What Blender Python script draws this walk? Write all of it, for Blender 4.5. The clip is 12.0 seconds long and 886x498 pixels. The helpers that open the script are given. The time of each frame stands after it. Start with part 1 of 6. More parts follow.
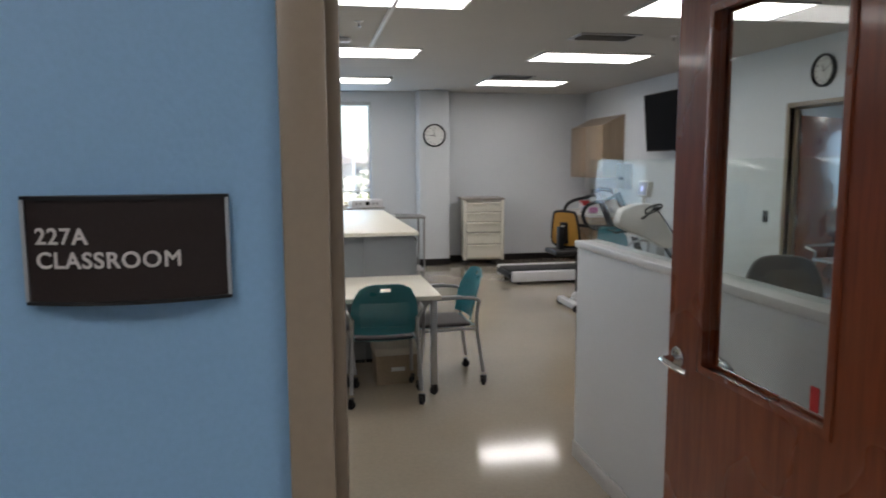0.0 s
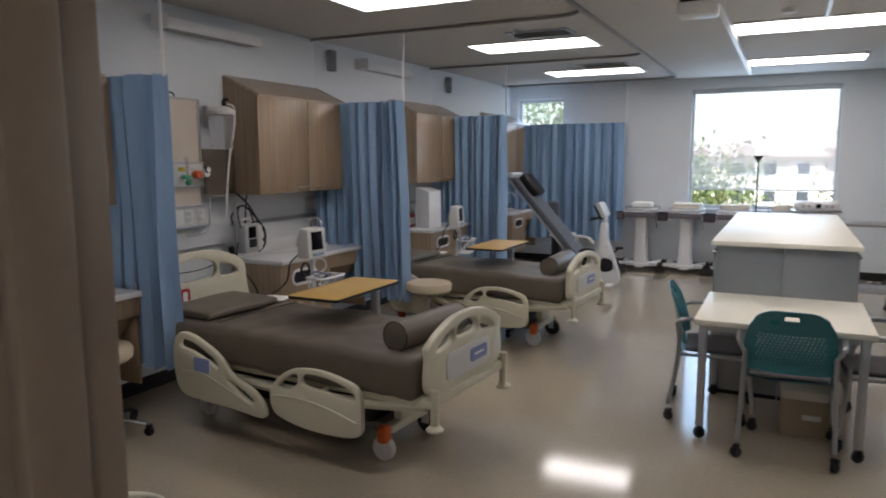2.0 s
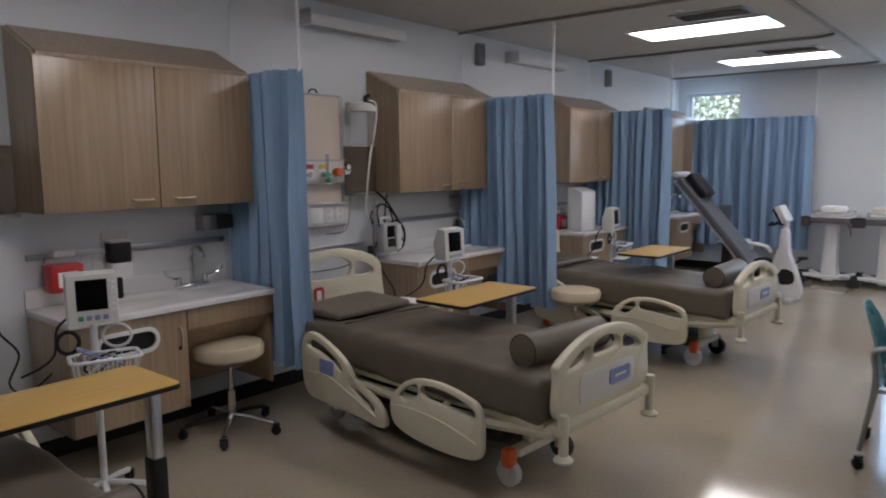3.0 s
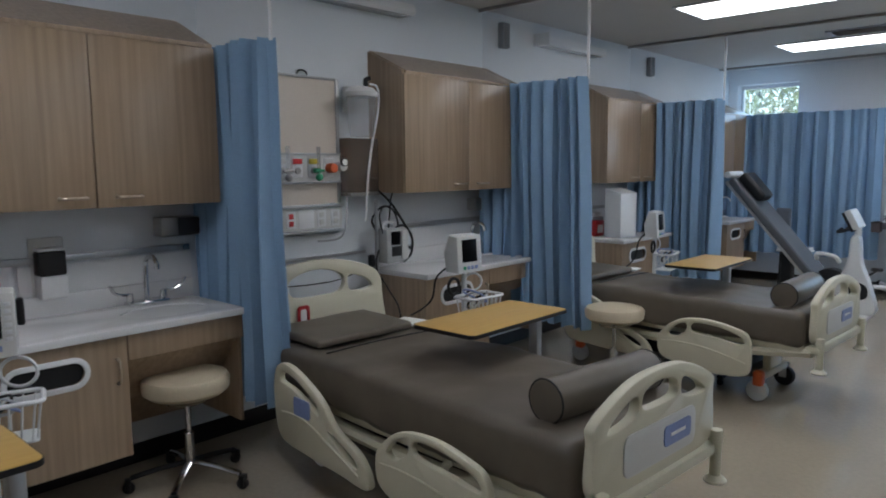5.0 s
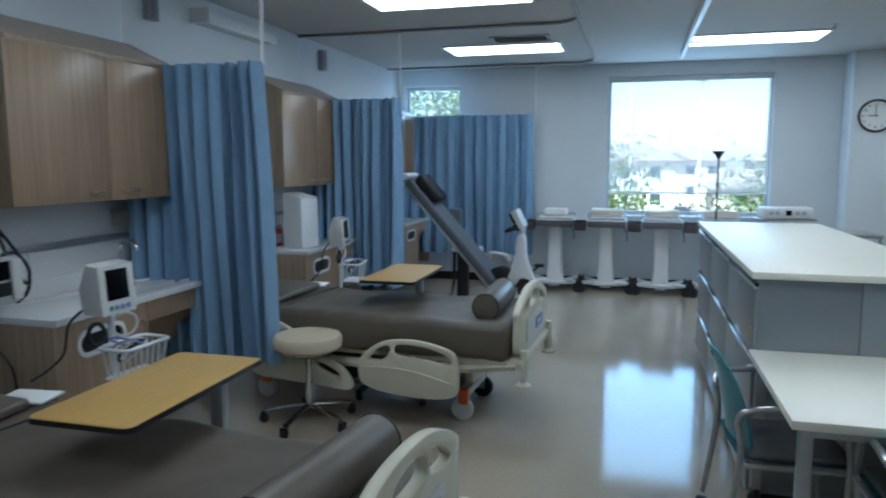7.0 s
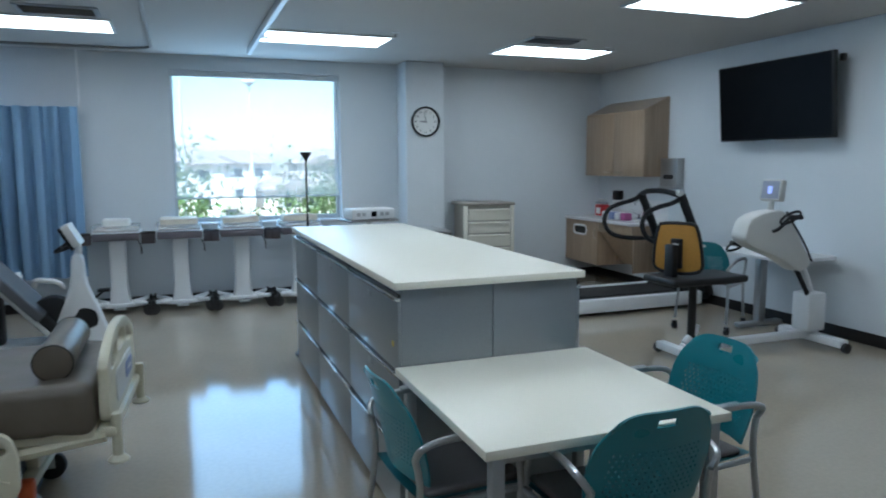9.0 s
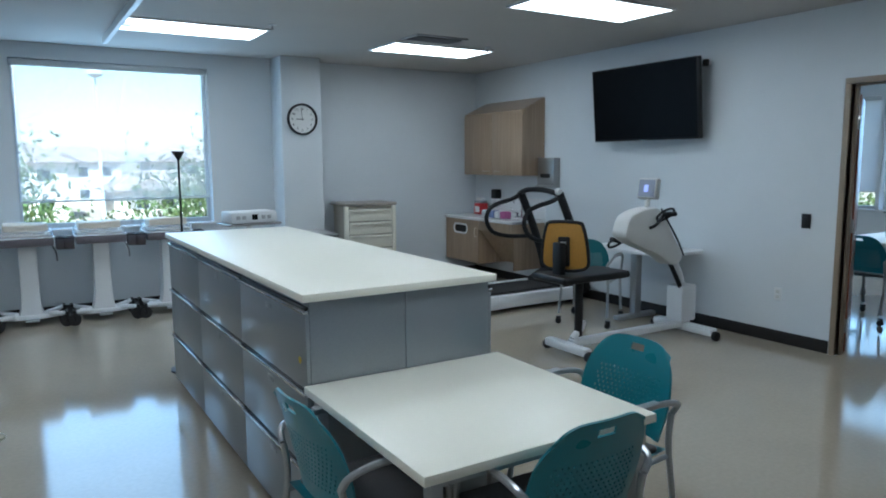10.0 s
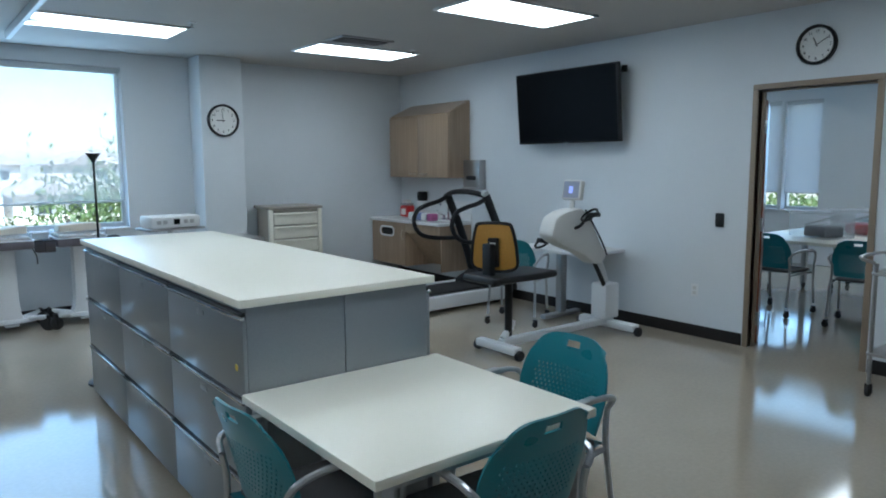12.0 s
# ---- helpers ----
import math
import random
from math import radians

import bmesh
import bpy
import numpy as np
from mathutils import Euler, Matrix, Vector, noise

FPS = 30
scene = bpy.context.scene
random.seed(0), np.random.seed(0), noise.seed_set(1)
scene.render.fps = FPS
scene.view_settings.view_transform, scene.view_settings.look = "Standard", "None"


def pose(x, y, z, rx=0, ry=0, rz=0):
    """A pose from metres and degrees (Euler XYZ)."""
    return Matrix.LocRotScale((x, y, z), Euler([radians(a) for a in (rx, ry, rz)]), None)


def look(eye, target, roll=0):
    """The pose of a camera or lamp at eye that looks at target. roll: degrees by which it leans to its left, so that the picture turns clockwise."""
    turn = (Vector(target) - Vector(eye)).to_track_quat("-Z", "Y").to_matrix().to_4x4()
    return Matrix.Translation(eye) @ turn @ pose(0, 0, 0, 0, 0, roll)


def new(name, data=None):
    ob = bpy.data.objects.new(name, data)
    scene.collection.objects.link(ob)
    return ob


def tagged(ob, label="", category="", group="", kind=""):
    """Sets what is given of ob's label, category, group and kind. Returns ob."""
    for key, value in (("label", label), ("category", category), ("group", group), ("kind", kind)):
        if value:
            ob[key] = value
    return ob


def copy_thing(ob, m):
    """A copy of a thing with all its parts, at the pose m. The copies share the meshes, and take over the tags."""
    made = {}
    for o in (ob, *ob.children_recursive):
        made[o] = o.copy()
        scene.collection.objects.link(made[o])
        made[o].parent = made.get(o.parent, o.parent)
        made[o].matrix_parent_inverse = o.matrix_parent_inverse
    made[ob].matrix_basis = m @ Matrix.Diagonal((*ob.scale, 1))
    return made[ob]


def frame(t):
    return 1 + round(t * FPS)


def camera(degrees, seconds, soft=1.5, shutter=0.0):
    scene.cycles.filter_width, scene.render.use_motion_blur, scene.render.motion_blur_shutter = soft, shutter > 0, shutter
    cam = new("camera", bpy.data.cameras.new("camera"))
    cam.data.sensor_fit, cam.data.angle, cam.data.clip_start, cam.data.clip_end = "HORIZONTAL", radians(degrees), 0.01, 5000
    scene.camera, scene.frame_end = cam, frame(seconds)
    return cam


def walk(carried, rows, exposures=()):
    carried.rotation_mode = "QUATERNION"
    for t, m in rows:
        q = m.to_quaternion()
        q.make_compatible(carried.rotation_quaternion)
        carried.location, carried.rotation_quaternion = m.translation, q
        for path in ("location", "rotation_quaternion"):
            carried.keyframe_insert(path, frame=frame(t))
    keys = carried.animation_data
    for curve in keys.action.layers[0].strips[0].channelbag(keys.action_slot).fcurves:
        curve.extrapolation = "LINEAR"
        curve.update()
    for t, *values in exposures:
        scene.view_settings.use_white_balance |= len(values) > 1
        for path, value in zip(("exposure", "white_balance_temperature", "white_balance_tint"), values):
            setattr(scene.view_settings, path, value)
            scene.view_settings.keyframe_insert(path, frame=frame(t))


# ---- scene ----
cam = camera(64.7, 12.0, soft=1.9, shutter=0.3)
PATH = [
    (0.0, 0.182, 0.345, 1.632, -10.94, -7.06, -0.29),
    (0.5, 0.362, 0.450, 1.640, -1.57, -7.30, -0.20),
    (1.0, 0.523, 0.541, 1.647, 9.81, -7.33, -0.21),
    (1.5, 0.591, 0.697, 1.650, 20.10, -7.25, -0.19),
    (2.0, 0.605, 0.856, 1.645, 26.13, -7.43, -0.28),
    (2.5, 0.585, 1.050, 1.627, 33.18, -7.31, -0.51),
    (3.0, 0.555, 1.247, 1.612, 39.52, -7.25, -0.42),
    (3.2, 0.539, 1.334, 1.603, 41.94, -7.15, -0.45),
    (3.6, 0.490, 1.492, 1.587, 45.63, -7.03, -0.42),
    (4.0, 0.407, 1.645, 1.569, 46.89, -6.91, -0.44),
    (4.4, 0.303, 1.784, 1.553, 45.99, -6.81, -0.47),
    (4.8, 0.189, 1.909, 1.541, 43.20, -6.75, -0.51),
    (5.0, 0.132, 1.966, 1.537, 42.29, -6.78, -0.53),
    (5.5, -0.009, 2.096, 1.546, 36.66, -6.89, -0.32),
    (6.0, -0.145, 2.244, 1.556, 30.38, -7.10, -0.25),
    (6.5, -0.258, 2.410, 1.567, 23.36, -7.04, -0.16),
    (7.0, -0.372, 2.585, 1.569, 15.10, -7.13, -0.13),
    (7.5, -0.485, 2.744, 1.572, 5.20, -7.17, -0.27),
    (7.7, -0.532, 2.811, 1.573, 1.28, -7.19, -0.24),
    (8.1, -0.597, 2.945, 1.571, -6.28, -7.16, -0.27),
    (8.5, -0.623, 3.078, 1.564, -13.07, -7.07, -0.29),
    (8.9, -0.639, 3.205, 1.560, -19.24, -7.01, -0.28),
    (9.3, -0.676, 3.324, 1.564, -24.86, -7.09, -0.26),
    (9.5, -0.705, 3.380, 1.569, -27.56, -7.18, -0.23),
    (10.0, -0.740, 3.458, 1.573, -31.60, -7.21, -0.30),
    (10.5, -0.762, 3.486, 1.573, -33.40, -7.19, -0.33),
    (11.0, -0.777, 3.494, 1.572, -34.98, -7.08, -0.41),
    (11.5, -0.784, 3.496, 1.570, -36.57, -7.14, -0.36),
    (12.0, -0.797, 3.501, 1.570, -38.07, -7.03, -0.34),
]
walk(cam, [(t, pose(x, y, z, 90 + pitch, -roll, yaw)) for t, x, y, z, yaw, pitch, roll in PATH],
     exposures=[(0.0, 1.68, 6500, 14), (0.5, 1.8, 6500, 14), (2.0, 1.7, 6550, 17), (3.0, 1.71, 6430, 19), (5.0, 1.66, 5850, 11), (5.5, 1.66, 5680, 9), (6.5, 1.64, 5200, 2), (7.5, 1.62, 5160, 2), (9.5, 1.59, 5230, 2), (12.0, 1.6, 5280, 2)])

# ---- light ----
world = bpy.data.worlds.new("sky")
world.use_nodes = True
scene.world = world
wn = world.node_tree.nodes
sky = wn.new("ShaderNodeTexSky")
sky.sky_type, sky.sun_disc, sky.sun_elevation, sky.sun_rotation = "NISHITA", False, radians(55), radians(200)
world.node_tree.links.new(sky.outputs[0], wn["Background"].inputs[0])
wn["Background"].inputs[1].default_value = 0.15
sun = new("sun", bpy.data.lights.new("sun", "SUN"))
sun.data.energy, sun.data.angle, sun.data.color = 5.0, radians(0.5), (1.0, 0.95, 0.88)
sun.matrix_world = look((0, 0, 0), (0.28, 0.6, -1.0))
sun.location = (0, -20, 30)


def window_light(name, centre, towards, w, h, power):
    ob = new(name, bpy.data.lights.new(name, "AREA"))
    ob.data.shape, ob.data.size, ob.data.size_y, ob.data.energy, ob.data.color = "RECTANGLE", w, h, power, (0.48, 0.74, 1.0)
    ob.matrix_world = look(centre, towards)
    return ob


window_light("window_daylight", (0.27, 11.63, 1.74), (0.27, 0, 1.3), 1.8, 1.6, 7.5)
window_light("window_daylight", (-2.95, 11.63, 1.75), (-2.95, 0, 1.5), 0.7, 1.6, 3)
window_light("window_daylight", (10.08, 8.4, 1.7), (0, 8.2, 1.2), 2.2, 1.6, 7)
PANEL_GLOW = 2.35

# ---- helpers ----


def material(name, colour, rough=0.5, metal=0.0, grain=0.0, scale=20.0, bump=0.0, stretch=(1, 1, 1), second=None, stain=0.0, coat=0.0, vary=0.0, spec=0.5):
    """Procedural surface: fine grain, broad stains, relief."""
    m = bpy.data.materials.new(name)
    m.use_nodes = True
    nt = m.node_tree
    b = nt.nodes["Principled BSDF"]
    b.inputs["Roughness"].default_value, b.inputs["Metallic"].default_value = rough, metal
    b.inputs["Coat Weight"].default_value, b.inputs["Coat Roughness"].default_value = coat, 0.08
    b.inputs["Specular IOR Level"].default_value = spec
    tc = nt.nodes.new("ShaderNodeTexCoord")
    mp = nt.nodes.new("ShaderNodeMapping")
    mp.inputs["Scale"].default_value = stretch
    nt.links.new(tc.outputs["Object"], mp.inputs["Vector"])
    n1 = nt.nodes.new("ShaderNodeTexNoise")
    n1.inputs["Scale"].default_value, n1.inputs["Detail"].default_value = scale, 6.0
    nt.links.new(mp.outputs[0], n1.inputs["Vector"])
    n2 = nt.nodes.new("ShaderNodeTexNoise")
    n2.inputs["Scale"].default_value, n2.inputs["Detail"].default_value = 1.7, 3.0
    nt.links.new(tc.outputs["Object"], n2.inputs["Vector"])
    c2 = second or tuple(v * (1 - grain) for v in colour)
    mix = nt.nodes.new("ShaderNodeMix")
    mix.data_type = "RGBA"
    mix.inputs["A"].default_value, mix.inputs["B"].default_value = (*colour, 1), (*c2, 1)
    ramp = nt.nodes.new("ShaderNodeMapRange")
    ramp.inputs["From Min"].default_value, ramp.inputs["From Max"].default_value = 0.35, 0.65
    nt.links.new(n1.outputs["Fac"], ramp.inputs["Value"])
    nt.links.new(ramp.outputs[0], mix.inputs["Factor"])
    hsv = nt.nodes.new("ShaderNodeHueSaturation")
    val = nt.nodes.new("ShaderNodeMapRange")
    val.inputs["From Min"].default_value, val.inputs["From Max"].default_value = 0.3, 0.7
    val.inputs["To Min"].default_value, val.inputs["To Max"].default_value = 1 - stain, 1 + stain * 0.6
    nt.links.new(n2.outputs["Fac"], val.inputs["Value"])
    out = val.outputs[0]
    if vary:
        info = nt.nodes.new("ShaderNodeObjectInfo")
        rv = nt.nodes.new("ShaderNodeMapRange")
        rv.inputs["To Min"].default_value, rv.inputs["To Max"].default_value = 1 - vary, 1 + vary
        nt.links.new(info.outputs["Random"], rv.inputs["Value"])
        mul = nt.nodes.new("ShaderNodeMath")
        mul.operation = "MULTIPLY"
        nt.links.new(out, mul.inputs[0]), nt.links.new(rv.outputs[0], mul.inputs[1])
        out = mul.outputs[0]
    nt.links.new(out, hsv.inputs["Value"])
    nt.links.new(mix.outputs["Result"], hsv.inputs["Color"])
    nt.links.new(hsv.outputs[0], b.inputs["Base Color"])
    rr = nt.nodes.new("ShaderNodeMapRange")
    rr.inputs["To Min"].default_value, rr.inputs["To Max"].default_value = rough * 0.8, min(1.0, rough * 1.2)
    nt.links.new(n2.outputs["Fac"], rr.inputs["Value"])
    nt.links.new(rr.outputs[0], b.inputs["Roughness"])
    if bump:
        bp = nt.nodes.new("ShaderNodeBump")
        bp.inputs["Strength"].default_value, bp.inputs["Distance"].default_value = bump, 0.002
        nt.links.new(n1.outputs["Fac"], bp.inputs["Height"])
        nt.links.new(bp.outputs[0], b.inputs["Normal"])
    return m


def glow(name, colour, strength):
    m = bpy.data.materials.new(name)
    m.use_nodes = True
    b = m.node_tree.nodes["Principled BSDF"]
    b.inputs["Base Color"].default_value = (0.8, 0.8, 0.8, 1)
    b.inputs["Emission Color"].default_value, b.inputs["Emission Strength"].default_value = (*colour, 1), strength
    return m


def veil(name, colour, see, rough=0.8, lines=0.0):
    """A woven or netted sheet that lets part of the light straight through."""
    m = bpy.data.materials.new(name)
    m.use_nodes = True
    nt = m.node_tree
    nt.nodes.remove(nt.nodes["Principled BSDF"])
    d, tl, tr = nt.nodes.new("ShaderNodeBsdfDiffuse"), nt.nodes.new("ShaderNodeBsdfTranslucent"), nt.nodes.new("ShaderNodeBsdfTransparent")
    d.inputs[0].default_value = tl.inputs[0].default_value = (*colour, 1)
    a, b = nt.nodes.new("ShaderNodeMixShader"), nt.nodes.new("ShaderNodeMixShader")
    a.inputs[0].default_value, b.inputs[0].default_value = 0.5, see
    if lines:
        tc, wv, mr = nt.nodes.new("ShaderNodeTexCoord"), nt.nodes.new("ShaderNodeTexWave"), nt.nodes.new("ShaderNodeMapRange")
        wv.bands_direction, wv.inputs["Scale"].default_value, wv.inputs["Distortion"].default_value = "Z", lines, 0.2
        mr.inputs["To Min"].default_value, mr.inputs["To Max"].default_value = see - 0.12, see + 0.12
        nt.links.new(tc.outputs["Object"], wv.inputs["Vector"]), nt.links.new(wv.outputs["Fac"], mr.inputs["Value"])
        nt.links.new(mr.outputs[0], b.inputs[0])
    nt.links.new(d.outputs[0], a.inputs[1]), nt.links.new(tl.outputs[0], a.inputs[2])
    nt.links.new(a.outputs[0], b.inputs[1]), nt.links.new(tr.outputs[0], b.inputs[2])
    nt.links.new(b.outputs[0], nt.nodes["Material Output"].inputs[0])
    return m


def glass(name, colour=(0.95, 0.98, 0.97), see=0.9):
    """A thin clear pane: mostly straight through, with a mirror gloss on top."""
    m = bpy.data.materials.new(name)
    m.use_nodes = True
    nt = m.node_tree
    nt.nodes.remove(nt.nodes["Principled BSDF"])
    tr, gl, mx, fr = nt.nodes.new("ShaderNodeBsdfTransparent"), nt.nodes.new("ShaderNodeBsdfGlossy"), nt.nodes.new("ShaderNodeMixShader"), nt.nodes.new("ShaderNodeLayerWeight")
    tr.inputs[0].default_value, gl.inputs["Roughness"].default_value = (*colour, 1), 0.02
    pw, ad = nt.nodes.new("ShaderNodeMath"), nt.nodes.new("ShaderNodeMapRange")
    pw.operation, pw.inputs[1].default_value = "POWER", 5.0
    ad.inputs["To Min"].default_value, ad.inputs["To Max"].default_value = 0.04, 0.35
    fr.inputs["Blend"].default_value = 0.5
    nt.links.new(fr.outputs["Facing"], pw.inputs[0]), nt.links.new(pw.outputs[0], ad.inputs["Value"])
    nt.links.new(ad.outputs[0], mx.inputs[0]), nt.links.new(tr.outputs[0], mx.inputs[1]), nt.links.new(gl.outputs[0], mx.inputs[2])
    nt.links.new(mx.outputs[0], nt.nodes["Material Output"].inputs[0])
    return m


def finish(bm, material_, angle=35):
    me = bpy.data.meshes.new("mesh")
    bmesh.ops.recalc_face_normals(bm, faces=bm.faces)
    bm.to_mesh(me)
    bm.free()
    if material_:
        me.materials.append(material_)
    for p in me.polygons:
        p.use_smooth = True
    me.set_sharp_from_angle(angle=radians(angle))
    return me


def part(name, bm, material_, parent=None, label="", at=None):
    """Links a bmesh as ONE mesh object under a thing or under a part."""
    ob = new(name, finish(bm, material_))
    if parent:
        ob.parent = parent
    if at:
        ob.matrix_basis = at
    return tagged(ob, label)


def share(name, ob, parent, at):
    """Another part on the same mesh."""
    o = new(name, ob.data)
    o.parent, o.matrix_basis = parent, at
    return o


def thing(name, label, category, at=None, group="", kind=""):
    ob = new(name)
    if at:
        ob.matrix_basis = at
    return tagged(ob, label, category, group, kind)


def setting(name, bm, material_, label, category):
    return tagged(part(name, bm, material_), label, category, kind="structure")


def box(x0, y0, z0, x1, y1, z1, r=0.0, bm=None, seg=2):
    b = bmesh.new()
    bmesh.ops.create_cube(b, size=1)
    for v in b.verts:
        v.co = Vector(((x0 + x1) / 2 + v.co.x * (x1 - x0), (y0 + y1) / 2 + v.co.y * (y1 - y0), (z0 + z1) / 2 + v.co.z * (z1 - z0)))
    if r:
        bmesh.ops.bevel(b, geom=b.edges[:], offset=r, segments=seg, affect="EDGES", profile=0.5)
    return join(bm, b)


def join(bm, b):
    """Adds b to bm."""
    if bm is None:
        return b
    me = bpy.data.meshes.new("tmp")
    b.to_mesh(me)
    b.free()
    bm.from_mesh(me)
    bpy.data.meshes.remove(me)
    return bm


def cyl(p0, p1, r0, r1=None, seg=16, bm=None, bevel=0.0):
    b = bmesh.new()
    p0, p1 = Vector(p0), Vector(p1)
    m = Matrix.Translation((p0 + p1) / 2) @ (p1 - p0).to_track_quat("Z", "Y").to_matrix().to_4x4()
    bmesh.ops.create_cone(b, cap_ends=True, segments=seg, radius1=r0, radius2=r0 if r1 is None else r1, depth=(p1 - p0).length)
    if bevel:
        rims = [e for e in b.edges if abs(e.verts[0].co.z - e.verts[1].co.z) < 1e-6]
        bmesh.ops.bevel(b, geom=rims, offset=bevel, segments=3, affect="EDGES", profile=0.5)
    bmesh.ops.transform(b, matrix=m, verts=b.verts)
    return join(bm, b)


def ball(c, r, bm=None, squash=(1, 1, 1), seg=12):
    b = bmesh.new()
    bmesh.ops.create_uvsphere(b, u_segments=seg, v_segments=max(6, seg // 2), radius=r)
    bmesh.ops.transform(b, matrix=Matrix.Translation(c) @ Matrix.Diagonal((*squash, 1)), verts=b.verts)
    return join(bm, b)


def curve_points(pts, steps=6, closed=False):
    """A smooth line through the given points."""
    pts = [Vector(p) for p in pts]
    n, out = len(pts), []
    for i in range(n if closed else n - 1):
        a, b = pts[i], pts[(i + 1) % n]
        p, q = (pts[i - 1] if closed or i else a), (pts[(i + 2) % n] if closed or i + 2 < n else b)
        for s in range(steps):
            u = s / steps
            out.append(0.5 * (2 * a + (b - p) * u + (2 * p - 5 * a + 4 * b - q) * u * u + (3 * a - p - 3 * b + q) * u ** 3))
    return out if closed else out + [pts[-1]]


def tube(pts, r, seg=8, closed=False, bm=None, smooth=6, flat=1.0):
    """A round bar along a line; flat squeezes its section."""
    pts = curve_points(pts, smooth, closed) if smooth else [Vector(p) for p in pts]
    b = bmesh.new()
    rings, n, up = [], len(pts), None
    for i, p in enumerate(pts):
        a, c = (pts[i - 1] if closed or i else p), (pts[(i + 1) % n] if closed or i + 1 < n else p)
        d = (c - a).normalized()
        if up is None:
            up = Vector((0, 0, 1)) if abs(d.z) < 0.9 else Vector((0, 1, 0))
        side = d.cross(up).normalized()
        up = side.cross(d).normalized()
        rings.append([b.verts.new(p + r * (math.cos(2 * math.pi * k / seg) * side + flat * math.sin(2 * math.pi * k / seg) * up)) for k in range(seg)])
    for i in range(n if closed else n - 1):
        a, c = rings[i], rings[(i + 1) % n]
        for k in range(seg):
            b.faces.new((a[k], a[(k + 1) % seg], c[(k + 1) % seg], c[k]))
    if not closed:
        b.faces.new(rings[0][::-1]), b.faces.new(rings[-1])
    return join(bm, b)


def lathe(profile, centre=(0, 0, 0), seg=24, bm=None):
    """A turned shape from (radius, height) pairs."""
    b = bmesh.new()
    rings = []
    for r, z in profile:
        rings.append([b.verts.new((centre[0] + r * math.cos(2 * math.pi * k / seg), centre[1] + r * math.sin(2 * math.pi * k / seg), centre[2] + z)) for k in range(seg)])
    for a, c in zip(rings, rings[1:]):
        for k in range(seg):
            b.faces.new((a[k], a[(k + 1) % seg], c[(k + 1) % seg], c[k]))
    b.faces.new(rings[0][::-1]), b.faces.new(rings[-1])
    return join(bm, b)


def rounded(w, h, r, cx=0.0, cy=0.0, n=5):
    """A rounded rectangle's outline."""
    out = []
    for sx, sy, a0 in ((1, 1, 0), (-1, 1, 90), (-1, -1, 180), (1, -1, 270)):
        for k in range(n + 1):
            a = radians(a0 + 90 * k / n)
            out.append((cx + sx * (w / 2 - r) + r * math.cos(a), cy + sy * (h / 2 - r) + r * math.sin(a)))
    return out


def plate(outer, holes, depth, m=None, bm=None, bevel=0.0):
    """A flat board with openings, cut from outlines in x and y, thick along z."""
    b = bmesh.new()
    for loop in [outer, *holes]:
        vs = [b.verts.new((x, y, 0)) for x, y in loop]
        for i, v in enumerate(vs):
            b.edges.new((v, vs[(i + 1) % len(vs)]))
    bmesh.ops.triangle_fill(b, use_beauty=True, use_dissolve=False, edges=b.edges[:])
    bmesh.ops.dissolve_limit(b, angle_limit=0.01, verts=b.verts[:], edges=b.edges[:])
    ext = bmesh.ops.extrude_face_region(b, geom=b.faces[:])
    bmesh.ops.translate(b, vec=(0, 0, depth), verts=[g for g in ext["geom"] if isinstance(g, bmesh.types.BMVert)])
    if bevel:
        bmesh.ops.recalc_face_normals(b, faces=b.faces)
        rims = [e for e in b.edges if len(e.link_faces) == 2 and abs(e.verts[0].co.z - e.verts[1].co.z) < 1e-6 and e.calc_face_angle(0) > 0.8]
        bmesh.ops.bevel(b, geom=rims, offset=bevel, segments=2, affect="EDGES", profile=0.5)
    if m is not None:
        bmesh.ops.transform(b, matrix=m, verts=b.verts)
    return join(bm, b)


def upright(x, y=0.0, z=0.0):
    """Turns a plate's x, y, thickness into world y, z, x."""
    return Matrix.Translation((x, y, z)) @ Matrix(((0, 0, 1, 0), (1, 0, 0, 0), (0, 1, 0, 0), (0, 0, 0, 1)))


def facing(x=0.0, y=0.0, z=0.0):
    """Turns a plate's x, y, thickness into world x, z, -y."""
    return Matrix.Translation((x, y, z)) @ Matrix(((1, 0, 0, 0), (0, 0, -1, 0), (0, 1, 0, 0), (0, 0, 0, 1)))


# ---- materials ----
WALL = material("wall_paint", (0.675, 0.71, 0.74), 0.55, grain=0.03, scale=160, bump=0.12, stain=0.025)
BLUE_WALL = material("blue_wall_paint", (0.235, 0.41, 0.61), 0.5, grain=0.04, scale=150, bump=0.15, stain=0.03)
CEILING = material("ceiling_board", (0.54, 0.525, 0.50), 0.9, grain=0.06, scale=240, bump=0.25, stain=0.03)
FLOOR = material("polished_vinyl", (0.40, 0.345, 0.265), 0.095, grain=0.07, scale=38, bump=0.015, stain=0.05, coat=0.35)
BLACK_BASE = material("black_rubber_skirting", (0.014, 0.012, 0.012), 0.5, spec=0.35, grain=0.2, scale=60)
FRAME_PAINT = material("taupe_enamel", (0.275, 0.213, 0.152), 0.38, grain=0.05, scale=90, bump=0.05, stain=0.05)
DOOR_WOOD = material("cherry_veneer", (0.25, 0.058, 0.021), 0.28, second=(0.18, 0.037, 0.013), scale=9, stretch=(6, 6, 0.6), stain=0.08, coat=0.3)
OAK = material("grey_oak_laminate", (0.385, 0.285, 0.19), 0.30, second=(0.295, 0.214, 0.141), scale=6, stretch=(7, 7, 0.22), stain=0.10, bump=0.03, vary=0.06, spec=0.6)
COUNTER = material("white_solid_surface", (0.76, 0.76, 0.76), 0.25, grain=0.03, scale=200, stain=0.02)
